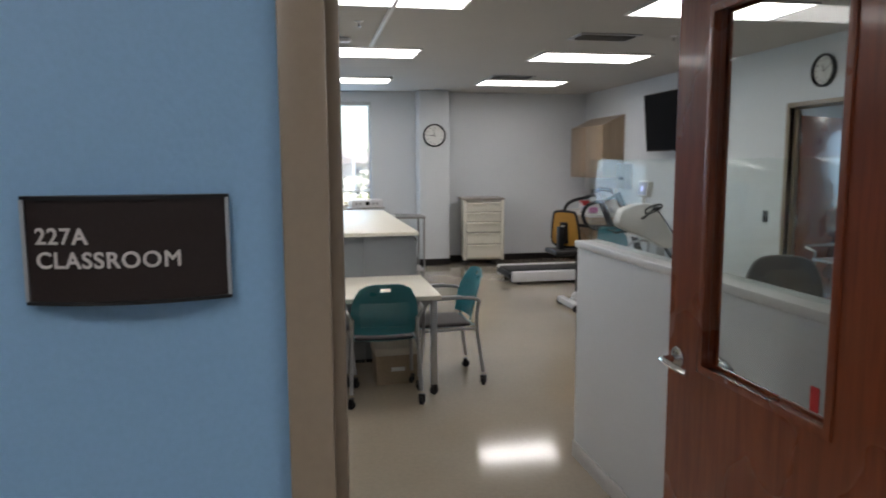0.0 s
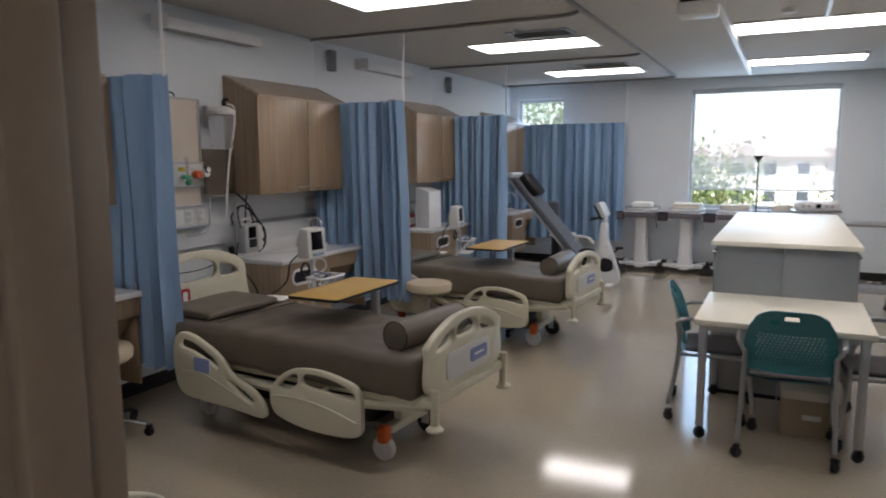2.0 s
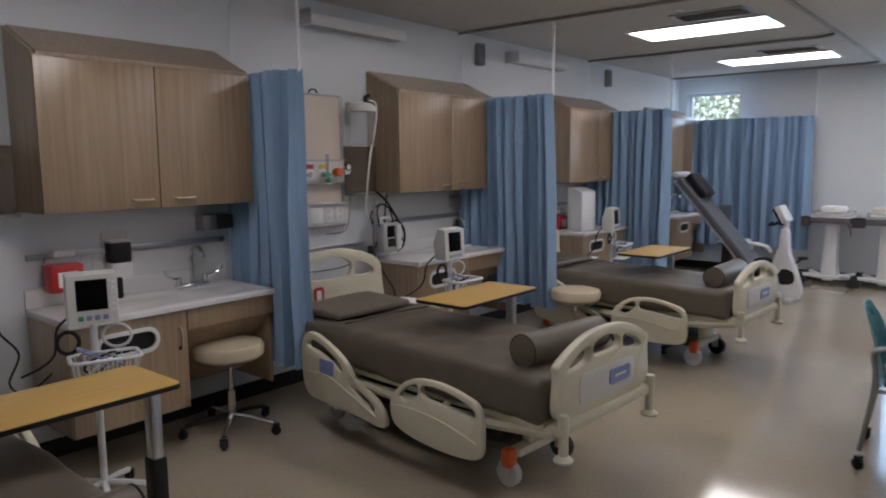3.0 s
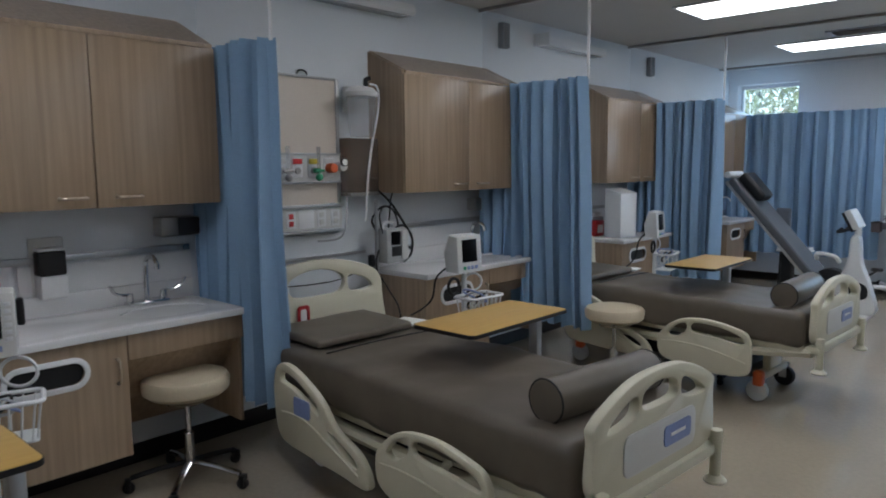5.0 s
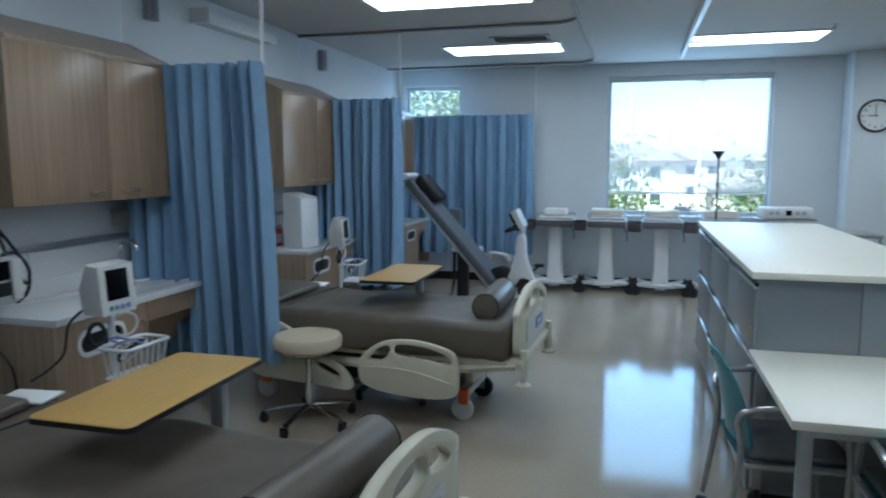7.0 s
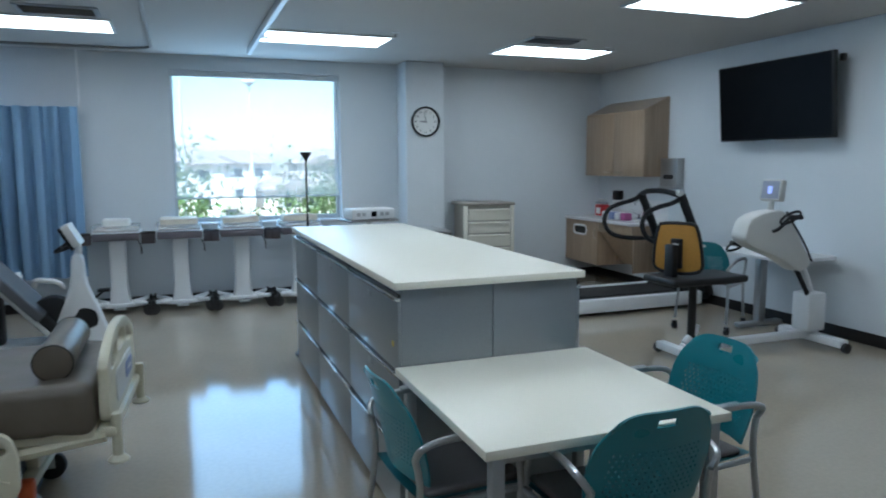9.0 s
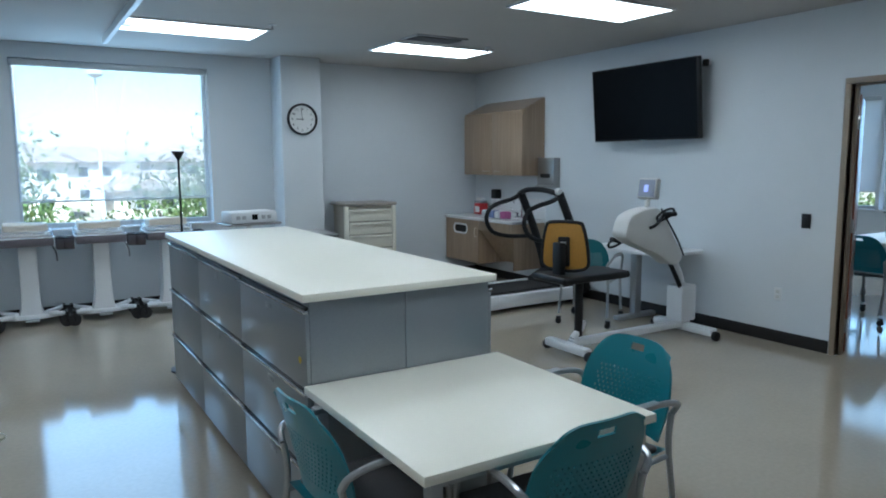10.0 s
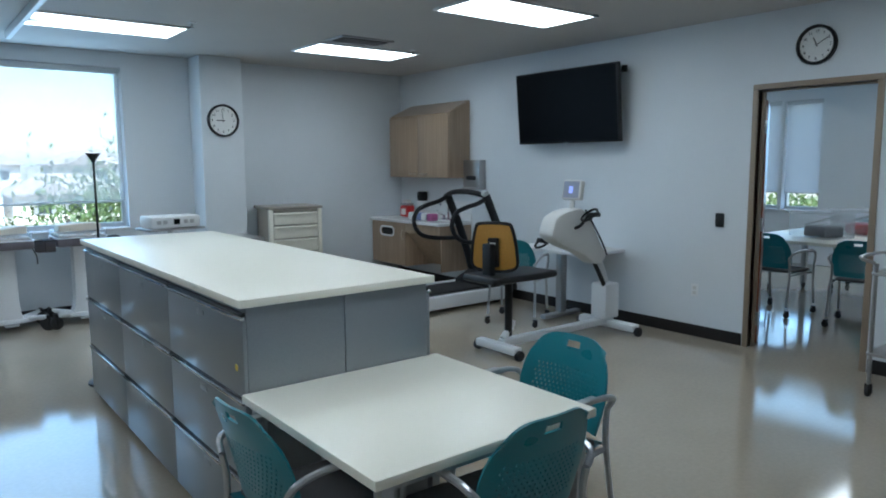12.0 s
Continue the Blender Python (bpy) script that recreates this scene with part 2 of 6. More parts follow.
CREAM = material("cream_plastic", (0.60, 0.57, 0.44), 0.38, grain=0.03, scale=120, stain=0.04)
MATTRESS = material("brown_grey_vinyl", (0.122, 0.102, 0.077), 0.43, spec=0.45, grain=0.10, scale=11, bump=0.45, stain=0.12)
STEEL_GREY = material("grey_steel_enamel", (0.335, 0.355, 0.37), 0.30, metal=0.55, grain=0.06, scale=180, stain=0.05, vary=0.03)
LAMINATE = material("ivory_laminate", (0.87, 0.845, 0.735), 0.35, grain=0.02, scale=150, stain=0.02)
TEAL = material("teal_plastic", (0.025, 0.19, 0.235), 0.30, grain=0.06, scale=140, stain=0.04)
SEAT_FABRIC = material("grey_weave", (0.15, 0.14, 0.14), 0.85, grain=0.35, scale=300, bump=0.4)
SILVER = material("silver_enamel", (0.46, 0.47, 0.48), 0.3, metal=0.75, grain=0.05, scale=80)
CHROME = material("chrome", (0.72, 0.72, 0.73), 0.12, metal=1.0, grain=0.04, scale=60)
SATIN = material("satin_bronze", (0.50, 0.42, 0.33), 0.3, metal=0.9, grain=0.06, scale=60)
BLACK = material("black_plastic", (0.012, 0.012, 0.013), 0.45, spec=0.35, grain=0.2, scale=120)
RUBBER = material("black_rubber", (0.022, 0.021, 0.021), 0.7, grain=0.3, scale=150, bump=0.2)
WHITE = material("white_enamel", (0.74, 0.75, 0.76), 0.35, grain=0.03, scale=100, stain=0.03)
OFFWHITE = material("off_white_plastic", (0.62, 0.62, 0.60), 0.4, grain=0.04, scale=120, stain=0.04)
CURTAIN = material("blue_curtain_weave", (0.25, 0.385, 0.56), 0.9, grain=0.18, scale=260, bump=0.3, stain=0.06)
MESH_NET = veil("white_net", (0.74, 0.76, 0.80), 0.76)
SHADE = veil("roller_screen", (0.92, 0.95, 1.0), 0.72, lines=60)
SIDE_SHADE = veil("opaque_roller_screen", (0.75, 0.78, 0.82), 0.10)
YELLOW_OAK = material("yellow_oak_laminate", (0.56, 0.36, 0.11), 0.4, second=(0.52, 0.325, 0.09), scale=8, stretch=(7, 0.5, 7), stain=0.05)
CREAM_VINYL = material("cream_vinyl", (0.58, 0.50, 0.36), 0.4, grain=0.06, scale=60, bump=0.1, stain=0.04)
ORANGE = material("orange_plastic", (0.70, 0.13, 0.03), 0.4, grain=0.06, scale=80)
RED = material("red_plastic", (0.48, 0.025, 0.03), 0.4, grain=0.06, scale=80)
GREEN = material("green_plastic", (0.03, 0.30, 0.14), 0.4, grain=0.06, scale=80)
YELLOW = material("yellow_plastic", (0.65, 0.50, 0.04), 0.4, grain=0.06, scale=80)
BLUE_LABEL = material("blue_label", (0.22, 0.28, 0.52), 0.4, grain=0.1, scale=60)
SCREEN = material("dark_screen", (0.004, 0.004, 0.005), 0.3, grain=0.2, scale=10, spec=0.04)
STAINLESS = material("brushed_stainless", (0.42, 0.41, 0.40), 0.3, metal=0.9, grain=0.1, scale=30, stretch=(1, 1, 25))
BEIGE_BOARD = material("beige_board", (0.66, 0.585, 0.50), 0.5, grain=0.03, scale=90, stain=0.03)
SIGN = material("dark_brown_sign", (0.022, 0.014, 0.013), 0.5, spec=0.3, grain=0.12, scale=200, bump=0.1)
PALE = material("pale_lettering", (0.62, 0.58, 0.56), 0.5, grain=0.05, scale=60)
PAPER = material("white_paper", (0.80, 0.80, 0.78), 0.7, grain=0.04, scale=60)
CARD = material("cardboard", (0.40, 0.31, 0.21), 0.8, grain=0.1, scale=50)
LINEN = material("folded_linen", (0.68, 0.62, 0.52), 0.9, grain=0.1, scale=150, bump=0.4, stain=0.06)
CLEAR = glass("clear_pane")
BRONZE_ACRYLIC = veil("bronze_acrylic", (0.30, 0.235, 0.18), 0.42)
CLEAR_PLASTIC = veil("clear_plastic", (0.75, 0.78, 0.82), 0.72)
DIFFUSER = glow("light_diffuser", (1.0, 0.97, 0.93), PANEL_GLOW)
CORRIDOR_FILL_GLOW = glow("corridor_fill_glow", (1.0, 0.98, 0.95), 3.0)

# ---- the room ----
XW, XE, YS, YN, H = -3.45, 4.808, 1.17, 11.60, 2.75
DX0, DX1, DH = 0.203, 1.283, 2.12          # entrance
RY0, RY1, RH = 5.60, 6.479, 2.14          # doorway to the side room
WX0, WX1, WZ0, WZ1 = -0.688, 1.200, 0.90, 2.592   # large window
VX0, VX1 = -3.33, -2.58                  # narrow window


def wall_with(name, along, fixed, thick, a0, a1, h, holes, material_, label):
    """A wall with rectangular openings. along: 'x' or 'y'; it thickens from fixed by thick."""
    b = None
    cuts = sorted({a0, a1, *[v for hh in holes for v in hh[:2]]})
    for p, q in zip(cuts, cuts[1:]):
        spans, z = [], 0.0
        for hh in sorted([hh for hh in holes if hh[0] <= p and hh[1] >= q], key=lambda s: s[2]):
            spans.append((z, hh[2]))
            z = hh[3]
        spans.append((z, h))
        for z0, z1 in spans:
            if z1 - z0 > 1e-4:
                f0, f1 = sorted((fixed, fixed + thick))
                b = box(p, f0, z0, q, f1, z1, bm=b) if along == "x" else box(f0, p, z0, f1, q, z1, bm=b)
    bmesh.ops.remove_doubles(b, verts=b.verts, dist=1e-5)
    return setting(name, b, material_, label, "wall")


setting("floor", box(-4.2, -1.6, -0.2, 10.3, 11.85, 0.0), FLOOR, "polished beige vinyl floor with soft reflections", "floor")
setting("ceiling", box(XW - 0.15, YS, H, XE + 0.12, YN + 0.25, H + 0.2), CEILING, "plain off-white ceiling of the classroom", "ceiling")
setting("ceiling_side_room", box(XE + 0.12, 2.0, H, 10.3, 11.85, H + 0.2), CEILING, "plain off-white ceiling of the side room", "ceiling")
setting("ceiling_corridor", box(-4.2, -1.6, H, 4.97, YS, H + 0.2), CEILING, "plain off-white corridor ceiling", "ceiling")
wall_with("wall_west", "y", XW, -0.15, YS - 0.12, YN + 0.25, H, [], WALL, "pale grey-white painted wall behind the beds")
wall_with("wall_north", "x", YN, 0.25, XW, 10.3, H, [(WX0, WX1, WZ0, WZ1), (VX0, VX1, WZ0, WZ1 - 0.04)], WALL, "pale grey-white painted wall with two windows")
wall_with("wall_east", "y", XE, 0.12, YS, YN, H, [(RY0, RY1, 0.0, RH)], WALL, "pale grey-white painted wall with a doorway")
wall_with("wall_south", "x", YS - 0.06, 0.06, XW, XE + 0.12, H, [(DX0 - 0.03, DX1 + 0.03, 0.0, DH + 0.03)], WALL, "pale grey-white painted entrance wall, room side")
wall_with("wall_corridor_blue", "x", YS - 0.115, 0.055, -4.2, 4.97, H, [(DX0 - 0.03, DX1 + 0.03, 0.0, DH + 0.03)], BLUE_WALL, "light blue painted corridor wall beside the entrance")
wall_with("wall_corridor_south", "x", -1.6, -0.12, -4.2, 4.97, H, [], WALL, "plain corridor wall opposite the entrance")
wall_with("wall_corridor_west", "y", -4.2, -0.12, -1.6, YS - 0.12, H, [], WALL, "plain wall closing the corridor")
wall_with("wall_corridor_east", "y", 4.97, 0.12, -1.6, YS - 0.12, H, [], WALL, "plain wall closing the corridor")
wall_with("wall_side_room_south", "x", 2.0, -0.12, XE + 0.12, 10.3, H, [], WALL, "plain wall closing the side room")
SW = [(6.6, 7.3, 0.82, 2.48), (8.30, 8.86, 0.82, 2.48), (8.92, 9.5, 0.82, 2.48), (9.56, 10.2, 0.82, 2.48)]
wall_with("wall_side_room_east", "y", 10.1, 0.2, 2.0, 11.6, H, SW, WALL, "pale wall of the side room with tall windows")

# black skirting
for n, (x0, y0, x1, y1) in enumerate([(XW, YS, XW + 0.012, YN), (XW, YN - 0.012, XE, YN), (XE - 0.012, RY1 + 0.055, XE, YN), (XE - 0.012, YS, XE, RY0 - 0.055), (XW, YS, DX0 - 0.07, YS + 0.012), (DX1 + 0.07, YS, XE, YS + 0.012)]):
    setting("baseboard_%d" % (n + 1), box(x0, y0, 0, x1, y1, 0.105, 0.003), BLACK_BASE, "black rubber skirting along the wall", "baseboard")

# column by the window
setting("column", box(1.91, 11.24, 0, 2.39, YN, H, 0.012), WALL, "pale painted column between the windows and the corner", "column")
setting("column_skirting", box(1.90, 11.23, 0, 2.40, YN - 0.012, 0.105, 0.004), BLACK_BASE, "black rubber skirting round the column", "baseboard")


def door_frame(name, m, w, h, depth, label):
    """A pressed steel frame: faces, reveal and stop, for an opening w wide along x, wall from y 0 to depth."""
    f = thing(name, label, "door frame", m, kind="structure")
    for nm, x0, x1, s0, s1 in (("jamb", -0.046, 0.0, 0.0, 0.016), ("jamb", w, w + 0.046, w - 0.016, w)):
        b = box(x0, -0.014, 0, x1, depth + 0.006, h, 0.004)
        box(s0, depth * 0.36, 0, s1, depth * 0.72, h - 0.016, 0.004, bm=b)
        part(nm, b, FRAME_PAINT, f)
    b = box(-0.046, -0.014, h, w + 0.046, depth + 0.006, h + 0.046, 0.004)
    box(0, depth * 0.36, h - 0.016, w, depth * 0.72, h, 0.004, bm=b)
    part("head", b, FRAME_PAINT, f)
    return f


door_frame("door_frame_1", pose(DX0, YS - 0.115, 0), DX1 - DX0, DH, 0.115, "taupe painted steel door frame of the entrance")
door_frame("door_frame_2", pose(XE, RY1, 0, 0, 0, -90), RY1 - RY0, RH, 0.12, "taupe painted steel frame of the side doorway")

# ---- doors, windows, outside ----


def lever(parent, m):
    """A lever handle on a round rose; local +y points away from the door face."""
    b = cyl((0, 0, 0), (0, 0.012, 0), 0.034, seg=24, bevel=0.003)
    cyl((0, 0.012, 0), (0, 0.055, 0), 0.011, bm=b)
    tube([(0, 0.055, 0), (0.03, 0.06, 0), (0.075, 0.058, -0.004), (0.115, 0.045, -0.010)], 0.0105, bm=b, flat=0.8)
    return part("door_handle", b, CHROME, parent, "satin chrome lever handle", m)


def door_leaf(name, m, w, h, lite, label, hinges=True):
    """Leaf along local +x from the hinge, thick along y; lite = x0, x1, z0, z1 or None."""
    d = thing(name, label, "door", m, kind="structure")
    t = 0.045
    if lite:
        x0, x1, z0, z1 = lite
        b = plate([(0, 0), (w, 0), (w, h), (0, h)], [[(x0, z0), (x1, z0), (x1, z1), (x0, z1)]], t, facing(0, t, 0))
        part("leaf", b, DOOR_WOOD, d)
        bead = None
        for yy in (-0.006, t - 0.006):
            bead = plate([(x0 - 0.012, z0 - 0.012), (x1 + 0.012, z0 - 0.012), (x1 + 0.012, z1 + 0.012), (x0 - 0.012, z1 + 0.012)],
                         [[(x0 + 0.01, z0 + 0.01), (x1 - 0.01, z0 + 0.01), (x1 - 0.01, z1 - 0.01), (x0 + 0.01, z1 - 0.01)]], 0.012, facing(0, yy + 0.012, 0), bm=bead, bevel=0.003)
        part("glazing_bead", bead, DOOR_WOOD, d)
        pane = part("pane", box(x0 + 0.002, t / 2 - 0.003, z0 + 0.002, x1 - 0.002, t / 2 + 0.003, z1 - 0.002), CLEAR, d, "clear door glass")
        pane.visible_shadow = False
    else:
        part("leaf", box(0, 0, 0.008, w, t, h, 0.002), DOOR_WOOD, d)
    if hinges:
        for z in (0.22, h / 2, h - 0.22):
            part("hinge", box(-0.012, -0.002, z - 0.055, 0.004, t + 0.004, z + 0.055, 0.003), STAINLESS, d)
    return d


d1 = door_leaf("door_1", pose(1.288, 1.225, 0.008, 0, 0, 90), 1.02, 2.09, (0.355, 0.845, 1.05, 2.02), "open cherry-red wooden door with a tall glass lite")
lever(d1, pose(0.955, 0.045, 1.05) @ Matrix.Diagonal((-1, 1, 1, 1)))
lever(d1, pose(0.955, 0.0, 1.05, 0, 0, 180))
part("latch_plate", box(1.0185, 0.012, 0.96, 1.022, 0.033, 1.14, 0.0005), STAINLESS, d1, "steel latch plate on the door edge")
part("warning_label", box(0.385, 0.0445, 1.085, 0.412, 0.0465, 1.14), RED, d1, "small red safety label")
door_leaf("door_2", pose(XE + 0.130, RY1 - 0.01, 0.008, 0, 0, 26.0), 0.86, 2.06, None, "open cherry-red wooden door folded into the side room")

# entrance sign
sg = thing("room_sign", "dark brown curved room sign with pale raised lettering", "sign", pose(0.0145, YS - 0.117, 1.5525) @ Matrix.Diagonal((1.07, 1.1, 1.09, 1)))
b = bmesh.new()
NS = 14
front, back = [], []
for i in range(NS + 1):
    u = -1 + 2 * i / NS
    yy = -0.016 * (1 - u * u) - 0.004
    front.append([b.verts.new((u * 0.083, yy, z)) for z in (-0.0435, 0.0435)])
    back.append([b.verts.new((u * 0.083, yy + 0.003, z)) for z in (-0.0435, 0.0435)])
for i in range(NS):
    for a, c in ((front, False), (back, True)):
        q = (a[i][0], a[i + 1][0], a[i + 1][1], a[i][1])
        b.faces.new(q[::-1] if c else q)
    b.faces.new((front[i][1], front[i + 1][1], back[i + 1][1], back[i][1])), b.faces.new((back[i][0], back[i + 1][0], front[i + 1][0], front[i][0]))
part("sign_face", b, SIGN, sg)
for z in (-0.0465, 0.0435):
    b = bmesh.new()
    lo = [b.verts.new((-0.086 + 0.172 * i / NS, -0.017 * (1 - (-1 + 2 * i / NS) ** 2) - 0.006, z)) for i in range(NS + 1)]
    lo += [b.verts.new((0.086, 0, z)), b.verts.new((-0.086, 0, z))]
    f = b.faces.new(lo)
    e = bmesh.ops.extrude_face_region(b, geom=[f])
    bmesh.ops.translate(b, vec=(0, 0, 0.003), verts=[g for g in e["geom"] if isinstance(g, bmesh.types.BMVert)])
    part("end_cap", b, BLACK, sg)
for x in (-0.086, 0.083):
    part("side_strip", box(x, -0.007, -0.0435, x + 0.003, 0, 0.0435), SILVER, sg)


def letters(text, size, m, parent, name, material_, depth=0.0012, bend=None):
    """Raised lettering in the built-in font, as a mesh part."""
    c = bpy.data.curves.new("text", "FONT")
    c.body, c.size, c.extrude, c.space_character = text, size, depth, 1.10
    c.bevel_depth, c.bevel_resolution = size * 0.014, 0
    o = bpy.data.objects.new("text", c)
    me = bpy.data.meshes.new_from_object(o)
    me.materials.clear()
    me.materials.append(material_)
    me.transform(m)
    if bend:
        for v in me.vertices:
            v.co.y += bend(v.co.x)
    bpy.data.objects.remove(o)
    ob = new(name, me)
    ob.parent = parent
    return ob


BEND = lambda x: -0.016 * (1 - (x / 0.083) ** 2) - 0.0045
letters("227A", 0.0195, facing(-0.075, 0, 0.006), sg, "lettering", PALE, bend=BEND)
letters("CLASSROOM", 0.0195, facing(-0.075, 0, -0.0145), sg, "lettering", PALE, bend=BEND)

# windows
ALU = material("window_aluminium", (0.55, 0.58, 0.60), 0.4, metal=0.5, grain=0.05, scale=60)


def window(name, m, w, h, mullions, label, shade=None, sill=True, cloth=None):
    """Frame, panes and an optional roller screen in an opening; local x across, y outward, z up from the sill."""
    o = thing(name, label, "window", m, kind="structure")
    f = 0.045
    hole, xs = [], [0.0, *mullions, w]
    for a, c in zip(xs, xs[1:]):
        hole.append([(a + f / 2 + 0.01, f), (c - f / 2 - 0.01, f), (c - f / 2 - 0.01, h - f), (a + f / 2 + 0.01, h - f)])
    part("window_frame", plate([(0, 0), (w, 0), (w, h), (0, h)], hole, 0.07, facing(0, 0.20, 0)), ALU, o)
    for a, c in zip(xs, xs[1:]):
        p = part("pane", box(a + 0.02, 0.16, 0.03, c - 0.02, 0.166, h - 0.03), CLEAR, o, "clear window glass")
        p.visible_shadow = False
    if sill:
        part("window_sill", box(-0.02, -0.03, -0.025, w + 0.02, 0.125, -0.002, 0.004), WHITE, o)
    if shade:
        part("roller_screen", box(0.012, 0.070, shade, w - 0.012, 0.0712, h - 0.05), cloth or SHADE, o, "pale see-through roller screen")
        part("hem_bar", cyl((0.012, 0.0706, shade), (w - 0.012, 0.0706, shade), 0.009, seg=10), ALU, o)
        part("roller_box", box(0.005, 0.035, h - 0.06, w - 0.005, 0.105, h - 0.002, 0.006), ALU, o)
    return o


window("window_1", pose(WX0, YN, WZ0), WX1 - WX0, WZ1 - WZ0, [], "large bright window with a roller screen pulled most of the way down", shade=0.275)
window("window_2", pose(VX0, YN, WZ0), VX1 - VX0, WZ1 - 0.04 - WZ0, [], "narrow window half hidden behind a blue curtain")
for y0, y1, z0, z1 in SW:
    window("window_3", pose(10.1, y1, z0, 0, 0, -90), y1 - y0, z1 - z0, [], "tall side-room window with a lowered pale screen", shade=0.26, cloth=SIDE_SHADE)

# outside, one storey down
GROUND = material("dry_ground", (0.30, 0.26, 0.20), 0.9, grain=0.2, scale=2, stain=0.15)
ASPHALT = material("asphalt", (0.06, 0.06, 0.062), 0.9, grain=0.3, scale=40)
STUCCO = material("tan_stucco", (0.72, 0.66, 0.58), 0.9, grain=0.1, scale=20, vary=0.1, stain=0.05)
ROOF = material("clay_roof_tiles", (0.40, 0.33, 0.30), 0.85, grain=0.3, scale=12, vary=0.1, stretch=(1, 1, 4))
LEAF = material("leaves", (0.085, 0.14, 0.04), 0.6, second=(0.10, 0.12, 0.03), scale=3, vary=0.2)
BARK = material("bark", (0.12, 0.09, 0.065), 0.9, grain=0.3, scale=30, bump=0.5)
PANE_DARK = material("dark_house_pane", (0.05, 0.06, 0.07), 0.15)
setting("ground", box(-1500, 11.9, -4.3, 1500, 3000, -4.1), GROUND, "pale dry ground outside the building", "ground")
setting("ground_east", box(10.35, -1500, -4.3, 1500, 11.9, -4.1), GROUND, "pale dry ground outside the side room", "ground")
setting("road", box(-400, 24, -4.1, 400, 33, -4.06), ASPHALT, "grey asphalt road outside the window", "road")


def house(m, w, d, storeys, label):
    h = thing("house", label, "house", m, group="houses across the road")
    ht = storeys * 2.9
    part("wall", box(0, 0, 0, w, d, ht), STUCCO, h)
    b = bmesh.new()
    o, rz = 0.6, 1.9
    v = [b.verts.new(p) for p in ((-o, -o, ht), (w + o, -o, ht), (w + o, d + o, ht), (-o, d + o, ht), (w * 0.28, d / 2, ht + rz), (w * 0.72, d / 2, ht + rz),
                                  (-o, -o, ht - 0.2), (w + o, -o, ht - 0.2), (w + o, d + o, ht - 0.2), (-o, d + o, ht - 0.2))]
    for q in ((0, 1, 5, 4), (1, 2, 5), (2, 3, 4, 5), (3, 0, 4), (6, 7, 1, 0), (7, 8, 2, 1), (8, 9, 3, 2), (9, 6, 0, 3), (9, 8, 7, 6)):
        b.faces.new([v[i] for i in q])
    part("roof", b, ROOF, h)
    g = bmesh.new()
    q = [g.verts.new(p) for p in ((w * 0.1, -1.2, ht - 0.1), (w * 0.55, -1.2, ht - 0.1), (w * 0.325, -1.2, ht + 1.2), (w * 0.1, d / 2, ht - 0.1), (w * 0.55, d / 2, ht - 0.1), (w * 0.325, d / 2, ht + 1.2))]
    for i in ((0, 1, 2), (3, 5, 4), (0, 2, 5, 3), (2, 1, 4, 5), (0, 3, 4, 1)):
        g.faces.new([q[k] for k in i])
    part("gable", g, ROOF, h)
    for s in range(storeys):
        for i in range(3):
            x = w * (0.2 + 0.28 * i)
            wd = part("window", box(x, -0.05, s * 2.9 + 0.9, x + 1.3, -0.003, s * 2.9 + 2.2), WHITE, h)
            part("pane", box(x + 0.08, -0.06, s * 2.9 + 0.98, x + 1.22, -0.051, s * 2.9 + 2.12), PANE_DARK, wd)
    return h


for x, y, w, d, n in ((-37, 84, 11, 9, 2), (-21, 80, 10, 9, 1), (-7, 82, 11, 9, 2), (8, 81, 10, 9, 1), (22, 84, 11, 9, 2), (36, 86, 11, 9, 2), (-29, 106, 11, 9, 2), (-14, 108, 11, 9, 2), (2, 107, 10, 9, 2), (16, 109, 11, 9, 2), (31, 108, 11, 9, 2)):
    house(pose(x, y, -4.1), w, d, n, "tan stucco house with a clay tile roof")


def tree(m, height, spread, seed, label):
    rnd = random.Random(seed)
    t = thing("tree", label, "tree", m, group="trees outside")
    b = cyl((0, 0, 0), (0.1, 0, height * 0.45), 0.16, 0.09, seg=9)
    tips = []
    for i in range(7):
        a, z = i * 0.9 + rnd.random(), height * (0.3 + 0.05 * i)
        tip = (math.cos(a) * spread * 0.6, math.sin(a) * spread * 0.6, height * (0.6 + 0.25 * rnd.random()))
        tube([(0.08, 0, z), ((tip[0]) * 0.5, tip[1] * 0.5, (z + tip[2]) / 2), tip], 0.045, seg=5, bm=b, smooth=3)
        tips.append(tip)
    part("trunk", b, BARK, t)
    verts, faces = [], []
    for i in range(4200):
        c = rnd.choice(tips + [(0, 0, height * 0.8)])
        p = Vector((c[0] + rnd.gauss(0, spread * 0.26), c[1] + rnd.gauss(0, spread * 0.26), c[2] + rnd.gauss(0, height * 0.10)))
        q = Euler((rnd.random() * 6, rnd.random() * 6, rnd.random() * 6)).to_matrix()
        s = 0.035 + 0.055 * rnd.random()
        k = len(verts)
        verts += [p + q @ Vector(v) * s for v in ((-1, 0, 0), (0, -0.5, 0.12), (1, 0, 0), (0, 0.5, 0.12))]
        faces.append((k, k + 1, k + 2, k + 3))
    me = bpy.data.meshes.new("crown")
    me.from_pydata([tuple(v) for v in verts], [], faces)
    me.materials.append(LEAF)
    o = new("crown", me)
    o.parent = t
    return t


